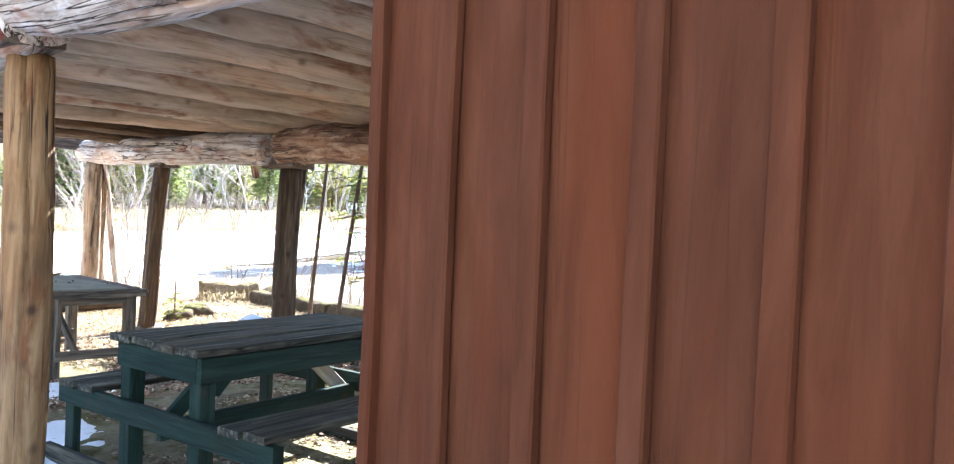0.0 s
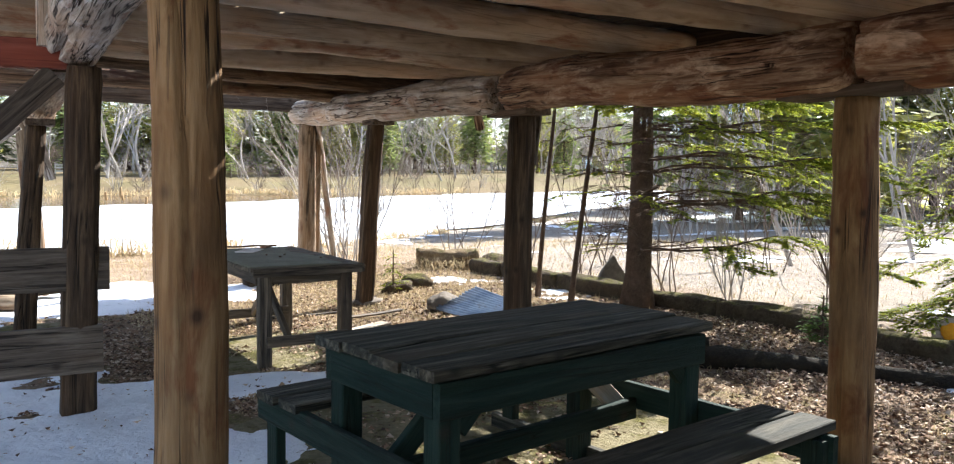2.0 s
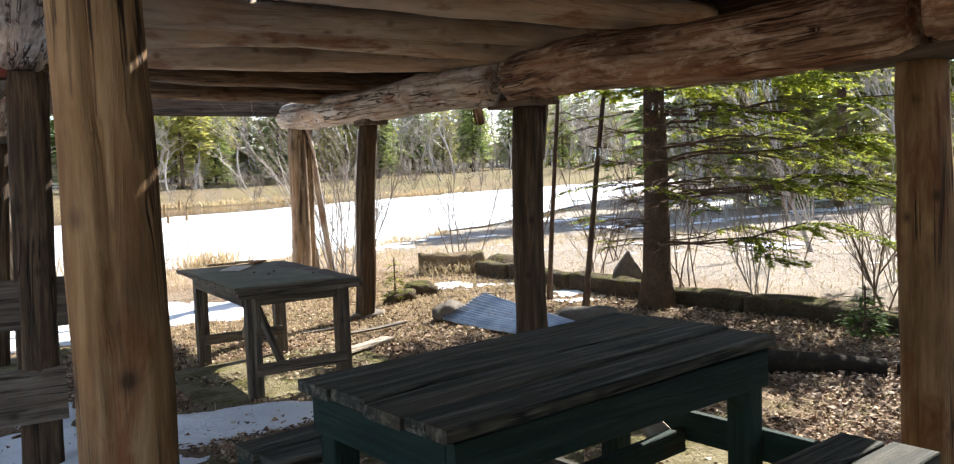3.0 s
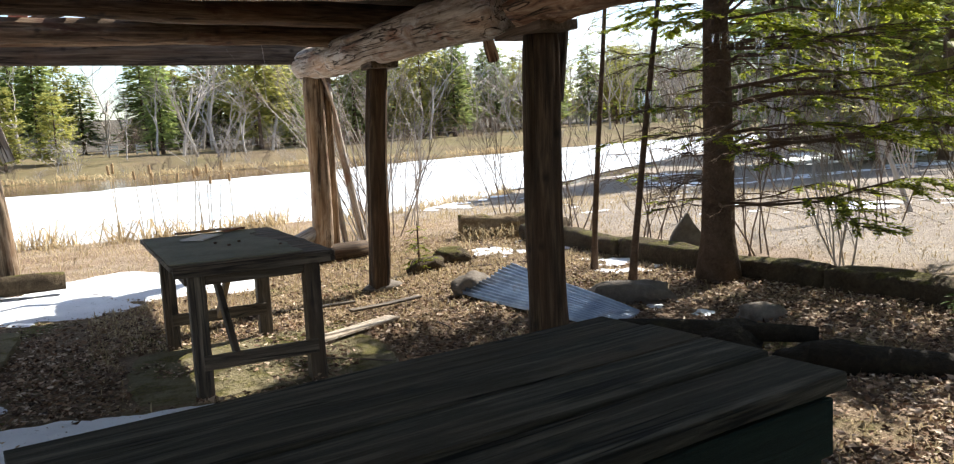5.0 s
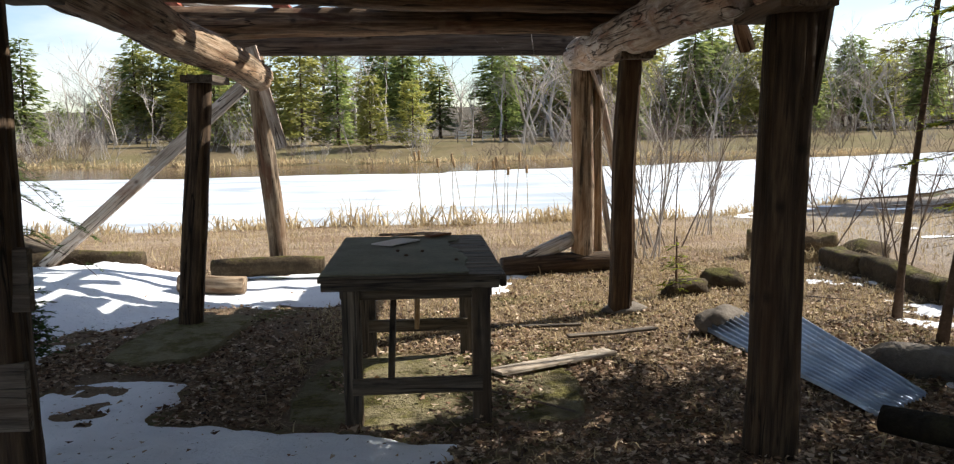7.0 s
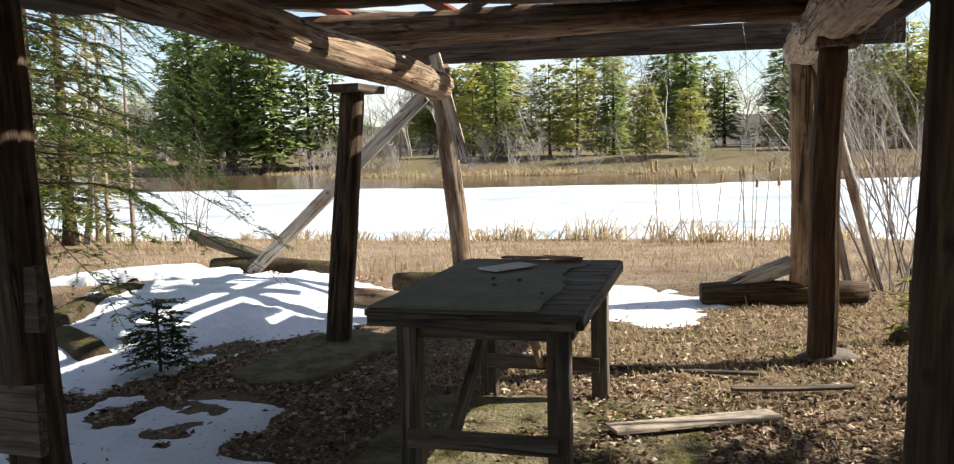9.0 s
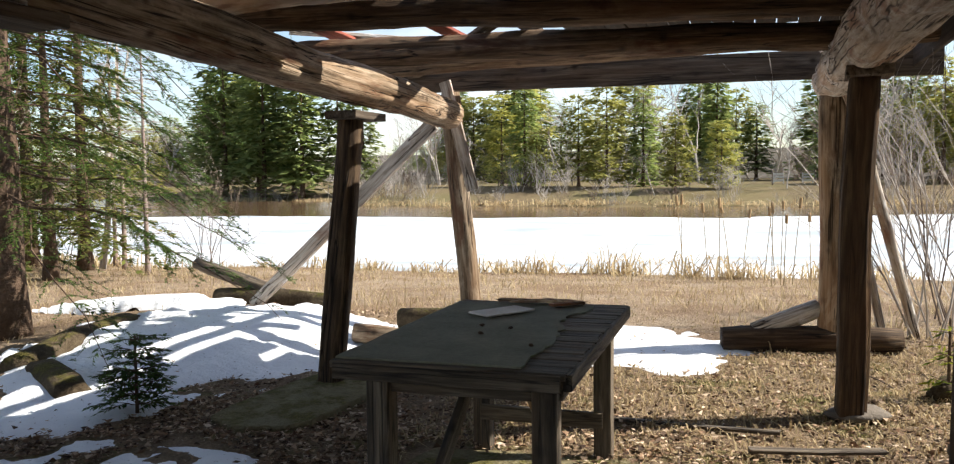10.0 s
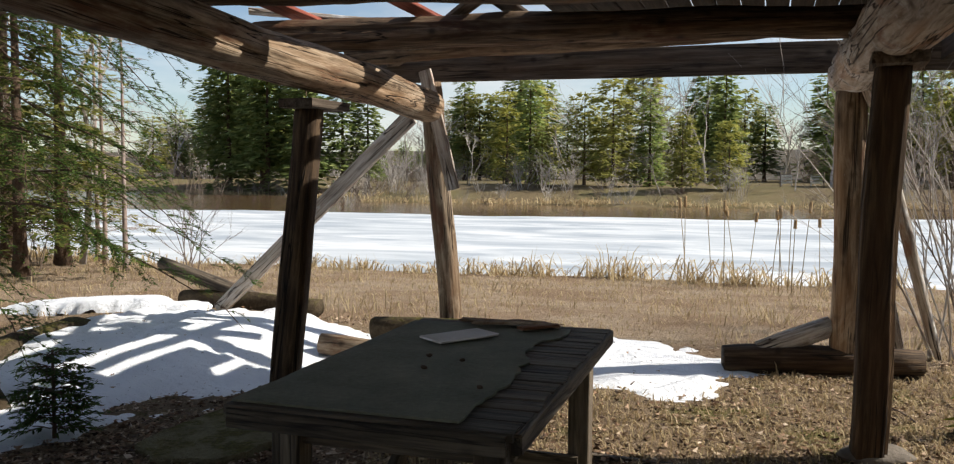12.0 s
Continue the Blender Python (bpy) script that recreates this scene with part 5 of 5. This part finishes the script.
for i in range(230):
    x = -80 + 205 * (i + rw.random()) / 230
    y = 94 + rw.uniform(0, 22) + max(0, x) * 0.10
    if 112.5 < math.degrees(math.atan2(y - 5.5, x - 3.6)) < 120.5:
        plant(rw.choice(KINDS), x, y + 30, rw.uniform(0.25, 0.5), 1.3)
        continue
    if rw.random() < 0.58:
        plant(rw.choice(BARES), x, y - 8, rw.uniform(0.8, 1.3), 1.5)
    else:
        plant(rw.choice(KINDS), x, y, rw.uniform(0.75, 1.0) if rw.random() < 0.6 else rw.uniform(1.0, 1.4), rw.uniform(1.0, 1.45))
for i in range(60):
    x = -70 + 170 * (i + rw.random()) / 60
    plant(rw.choice(SHRUBS), x, 90 + rw.uniform(0, 5), rw.uniform(0.8, 1.5), 1.4)
for i in range(46):
    x = -58 + 100 * (i + rw.random()) / 46
    y = far_shore(x) + rw.uniform(3, 14)
    if -1 < x < 9 and rw.random() < 0.6:
        continue
    if rw.random() < 0.2:
        plant(rw.choice(BARES), x, y, rw.uniform(0.45, 0.7))
    else:
        plant(rw.choice(SHRUBS), x, y, rw.uniform(0.6, 1.15), 1.2)
for x, y, s2 in [(-21, 62, 1.4), (-24, 63.5, 1.3), (-18.5, 61.5, 1.2), (-22.5, 64, 1.5), (-10.5, 63, 1.3), (-12.5, 64, 1.1), (-8.8, 63, 0.9), (-27, 66, 1.3), (2.5, 62.5, 1.0), (12, 63, 1.2)]:
    plant(SHRUBS[1], x, y, s2, 1.2)
# pale thicket and woods beyond the pond's right-hand arm
for i in range(96):
    x = 8 + 70 * (i + rw.random()) / 96
    y = far_shore(x) + 6 + 26 * rw.random()
    if rw.random() < 0.68:
        plant(rw.choice(BARES), x, y, rw.uniform(0.65, 1.15), 1.5)
    else:
        plant(rw.choice(KINDS), x, y + 12, rw.uniform(0.7, 1.15), 1.2)
# bare thicket on the right-hand side
for i in range(52):
    a = radians(-40 + 88 * (i + rw.random()) / 52)
    d = rw.uniform(9, 24)
    x, y = 4 + d * math.cos(a), 6 + d * math.sin(a)
    if pond_depth(x, y) > -1.0 or x < 8.5:
        continue
    if rw.random() < 0.4:
        plant(rw.choice(BARES), x, y, rw.uniform(0.4, 0.75))
    else:
        plant(rw.choice(SHRUBS), x, y, rw.uniform(0.6, 1.2))
for i in range(44):
    x = -44 + 70 * (i + rw.random()) / 44
    plant(rw.choice(SHRUBS), x, far_shore(x) + rw.uniform(0.4, 3.0), rw.uniform(0.3, 0.75), rw.uniform(1.2, 1.8))
# woods on the right-hand side
for i in range(84):
    a = radians(-35 + 80 * (i + rw.random()) / 84)
    d = rw.uniform(26, 48)
    x, y = 4 + d * math.cos(a), 6 + d * math.sin(a)
    if pond_depth(x, y) > -1.0:
        continue
    if rw.random() < 0.45:
        plant(rw.choice(BARES), x, y, rw.uniform(0.7, 1.1))
    else:
        plant(rw.choice(KINDS), x, y, rw.uniform(0.75, 1.25), 1.1)
for o in (*KINDS, *BARES, *SHRUBS):
    for c in (*o.children_recursive, o):
        bpy.data.objects.remove(c)


# ---- fences on the far side ----
FENCE = rough_stuff("grey_fence_post", [(0.3, (0.10, 0.08, 0.06)), (0.7, (0.22, 0.18, 0.14))], 3, 20)
fence = thing("wire_fence", None, "grey post and rail field fence", "fence")
for i in range(30):
    x = -40 + i * 3.0
    y = 72 + 0.06 * x
    z = ground_z(x, y)
    log("fence_post", (x, y, z - 0.1), (x, y, z + 1.15), 0.05, 0.045, FENCE, fence, 500 + i % 5, sides=6, step=0.6)
    if i < 29:
        for h in (0.55, 0.95):
            log("fence_rail", (x, y, z + h), (x + 3.0, y + 0.18, ground_z(x + 3, y + 0.18) + h), 0.018, 0.018, FENCE, fence, 510, sides=5, step=1.5)
for k, (x, y, hw) in enumerate([(0.9, 79, 0.55), (2.1, 79.3, 0.5), (5.6, 80, 0.42), (7.9, 80.5, 0.45)]):
    g = thing("white_gate", pose(x, y, ground_z(x, y)), "white painted board gate in the field", "gate", "white gates in the field")
    for h in (0.22, 0.48, 0.74) if k > 1 else (0.7,):
        board("gate_board", (x - hw, y, ground_z(x, y) + h), (x + hw, y, ground_z(x, y) + h + 0.04), 0.17, 0.04, WHITE, g, 520 + k, up=(0, 1, 0))
    for e in (-0.9 * hw, 0.9 * hw):
        board("gate_post", (x + e, y + 0.05, ground_z(x, y) - 0.1), (x + e, y + 0.05, ground_z(x, y) + 0.9), 0.1, 0.06, WHITE, g, 525 + k, up=(0, 1, 0))


# ---- reeds, straw and leaf litter ----
def blades(name, spots, mat, label, cat, hmin, hmax, width, lean):
    rnd = random.Random(len(spots))
    verts, faces = [], []
    for x, y, s in spots:
        z = ground_z(x, y) - 0.02
        a = rnd.random() * 6.28
        h = rnd.uniform(hmin, hmax) * s
        k = rnd.uniform(0, lean)
        d = unit(a) * k * h
        w = unit(a + 1.57) * width * rnd.uniform(0.6, 1.2)
        p0, p1, p2 = Vector((x, y, z)), Vector((x, y, z + h * 0.6)) + d * 0.4, Vector((x, y, z + h * (1 - 0.45 * k))) + d
        i = len(verts)
        verts += [tuple(p0 - w), tuple(p0 + w), tuple(p1 + w * 0.8), tuple(p1 - w * 0.8), tuple(p2)]
        faces += [(i, i + 1, i + 2, i + 3), (i + 3, i + 2, i + 4)]
    me = bpy.data.meshes.new(name)
    me.from_pydata(verts, [], faces)
    me.materials.append(mat)
    place(name, me, None, None, label, cat, kind="stuff")


rr = random.Random(11)
spots = []
for i in range(190):
    cx = rr.uniform(-12, 13)
    cy = near_shore(cx) - rr.uniform(-0.15, 1.0)
    big = rr.uniform(0.35, 1.0) ** 1.5 * (1.6 if 0.5 < cx < 6 else 1.0)
    for j in range(int(26 * big)):
        spots.append((cx + rr.gauss(0, 0.18 * big), cy + rr.gauss(0, 0.14 * big), big))
blades("shore_reeds", spots, STRAW, "tan broken reeds along the pond shore", "reeds", 0.15, 0.5, 0.013, 2.2)
spots = []
for i in range(26000):
    x, y = rr.uniform(-9, 14), rr.uniform(12.2, 21)
    if y < 13.2 and rr.random() < 0.6:
        continue
    if snow_mask(x, y) < 0.02 and pond_depth(x, y) < 0:
        spots.append((x, y, 0.7 + 2.4 * max(0.0, noise.noise((x * 0.9, y * 1.4, 2.0)) + 0.1)))
for i in range(9000):
    x, y = rr.uniform(7.1, 15), rr.uniform(2, 14)
    spots.append((x, y, 0.8))
for i in range(3500):
    x, y = rr.uniform(4.7, 7.0), rr.uniform(10.6, 14)
    spots.append((x, y, 0.8))
for i in range(30000):
    x, y = rr.uniform(2.2, 7.0), rr.uniform(4.5, 12.8) if i % 2 else rr.uniform(9.2, 12.8)
    if snow_mask(x, y) < 0.02 and slab_mask(x, y) < 0.5 and noise.noise((x * 0.9, y * 0.9, 15.0)) > -0.25 - 0.1 * (y - 8):
        spots.append((x, y, 0.7))
for i in range(2500):
    x, y = rr.uniform(-6, -1.3), rr.uniform(8, 13)
    if snow_mask(x, y) < 0.02:
        spots.append((x, y, 0.8))
for i in range(700):
    t = rr.random()
    spots.append((6.4 + 0.9 * t + rr.gauss(0, 0.05), 13.2 - 0.42 * t + rr.gauss(0, 0.08), 2.2))
blades("dead_grass", spots, STRAW, "flattened straw-brown dead grass", "grass", 0.03, 0.13, 0.005, 1.9)
spots = []
for i in range(150):
    cx = rr.uniform(-48, 36)
    cy = far_shore(cx) + rr.uniform(-0.1, 1.8)
    big = rr.uniform(0.5, 1.6)
    for j in range(int(22 * big)):
        spots.append((cx + rr.gauss(0, 0.5 * big), cy + rr.gauss(0, 0.3), big))
blades("far_bank_grass", spots, STRAW, "tangled tan grass along the far bank", "grass", 0.12, 0.42, 0.03, 2.0)
CATTAIL = rough_stuff("cattail_head", [(0.3, (0.24, 0.15, 0.07)), (0.7, (0.48, 0.35, 0.2))], 20, 90)
for x in (2.84, 2.89, 3.25, 3.42, 3.61, 3.74, 4.07, 4.19, 4.25, 4.31, 4.36, 4.47, 4.75):
    y = rr.uniform(19.1, 19.5)
    z = ground_z(x, y)
    h = rr.uniform(0.95, 1.25)
    t = thing("cattail", pose(x, y, z), "dry brown cattail at the pond edge", "cattail", "cattails on the shore")
    e = Vector((rr.uniform(-0.17, 0.12), rr.uniform(-0.1, 0.1), h))
    bm = bmesh.new()
    tube(bm, [Vector((0, 0, -0.1)), e * 0.5, e], 0.007, 0.005, 5)
    part("stalk", bm, STRAW, t, m=WORLD_OF[t])
    bm = bmesh.new()
    tube(bm, [e * 0.985, e, e * 1.01, e * 1.10, e * 1.12], 0.028, 0.022, 8)
    part("seed_head", bm, CATTAIL, t, m=WORLD_OF[t], smooth=True)


def litter(count, box, seed):
    rnd = random.Random(seed)
    verts, faces = [], []
    while len(faces) < count * 2:
        x, y = rnd.uniform(box[0], box[1]), rnd.uniform(box[2], box[3])
        sm = snow_mask(x, y)
        if slab_mask(x, y) > 0.5:
            if rnd.random() < 0.55 + 0.45 * smooth(-0.15, 0.25, noise.noise((x * 2.2, y * 2.2, 3.0))):
                continue
        if sm > 0.0 and rnd.random() < 0.985:
            continue
        if rnd.random() < 0.75 * smooth(9.0, 11.0, y):
            continue
        if noise.noise((x * 1.1, y * 1.1, 8.0)) < -0.28 and rnd.random() < 0.7:
            continue
        z = (snow_z(x, y) if sm > 0 else ground_z(x, y)) + rnd.uniform(0.004, 0.022) + 0.016 * slab_mask(x, y)
        a, s = rnd.random() * 6.28, 0.006 + 0.019 * rnd.random() ** 1.8
        u, v = unit(a) * s, unit(a + 1.57) * s * rnd.uniform(0.15, 0.75)
        up1, up2 = rnd.uniform(-0.6, 1.0) * s, rnd.uniform(-0.4, 0.8) * s
        c = Vector((x, y, z))
        i = len(verts)
        verts += [tuple(c - u + Vector((0, 0, up1 * 0.6))), tuple(c + v + Vector((0, 0, up2 * 0.4))), tuple(c + u + Vector((0, 0, up1))), tuple(c - v + Vector((0, 0, up2)))]
        faces += [(i, i + 1, i + 2), (i, i + 2, i + 3)]
    me = bpy.data.meshes.new("leaf_litter")
    me.from_pydata(verts, [], faces)
    me.materials.append(LEAF)
    place("leaf_litter", me, None, None, "brown curled fallen leaves over the earth", "leaves", kind="stuff")


litter(105000, (-0.6, 7.0, 3.2, 13.2), 3)
rs = random.Random(21)
for k in range(26):
    x, y = rs.uniform(2.0, 6.8), rs.uniform(5.0, 12.6)
    a, ln = rs.random() * 6.28, rs.uniform(0.15, 0.6)
    z = ground_z(x, y) + 0.02
    e = Vector((x, y, z)) + unit(a) * ln
    log("fallen_twig", (x, y, z), (e.x, e.y, ground_z(e.x, e.y) + 0.025), 0.007, 0.004, TWIG, None, 600 + k, "thin fallen twig on the leaves", "twig", "fallen twigs", sides=5, step=0.08, lump=0.3, bow=rs.uniform(-0.05, 0.05))

# icicles on the spruce and the beam
ICE, n_, l_, b_ = nodes("clear_icicle", 0.08, 0.5)
b_.inputs["Base Color"].default_value = (0.93, 0.96, 0.98, 1)
b_.inputs["Transmission Weight"].default_value = 0.85
b_.inputs["IOR"].default_value = 1.31
ri = random.Random(8)
for cx, cy, cz, cnt in [(6.55, 8.75, 1.92, 5), (6.8, 8.55, 1.86, 5), (6.75, 7.85, 1.75, 6), (6.35, 9.35, 1.55, 7), (5.75, 7.0, 1.92, 4)]:
    t = thing("icicle_cluster", pose(cx, cy, cz), "clear melting icicles hanging from a spruce twig", "icicles", "icicle clusters")
    tw = bmesh.new()
    tube(tw, [Vector((-0.14, 0, 0.02)), Vector((0, 0, 0.0)), Vector((0.14, 0.02, 0.01))], 0.006, 0.004, 5)
    part("twig", tw, BARK, t, m=WORLD_OF[t])
    for k in range(cnt):
        p = Vector((ri.uniform(-0.12, 0.12), ri.uniform(-0.01, 0.02), 0.006))
        ln = ri.uniform(0.06, 0.2)
        bm = bmesh.new()
        tube(bm, [p, p + Vector((0.002, 0, -ln * 0.4)), p + Vector((0, 0.002, -ln * 0.8)), p + Vector((0, 0, -ln))], 0.011, 0.001, 6)
        part("icicle", bm, ICE, t, m=WORLD_OF[t], smooth=True)
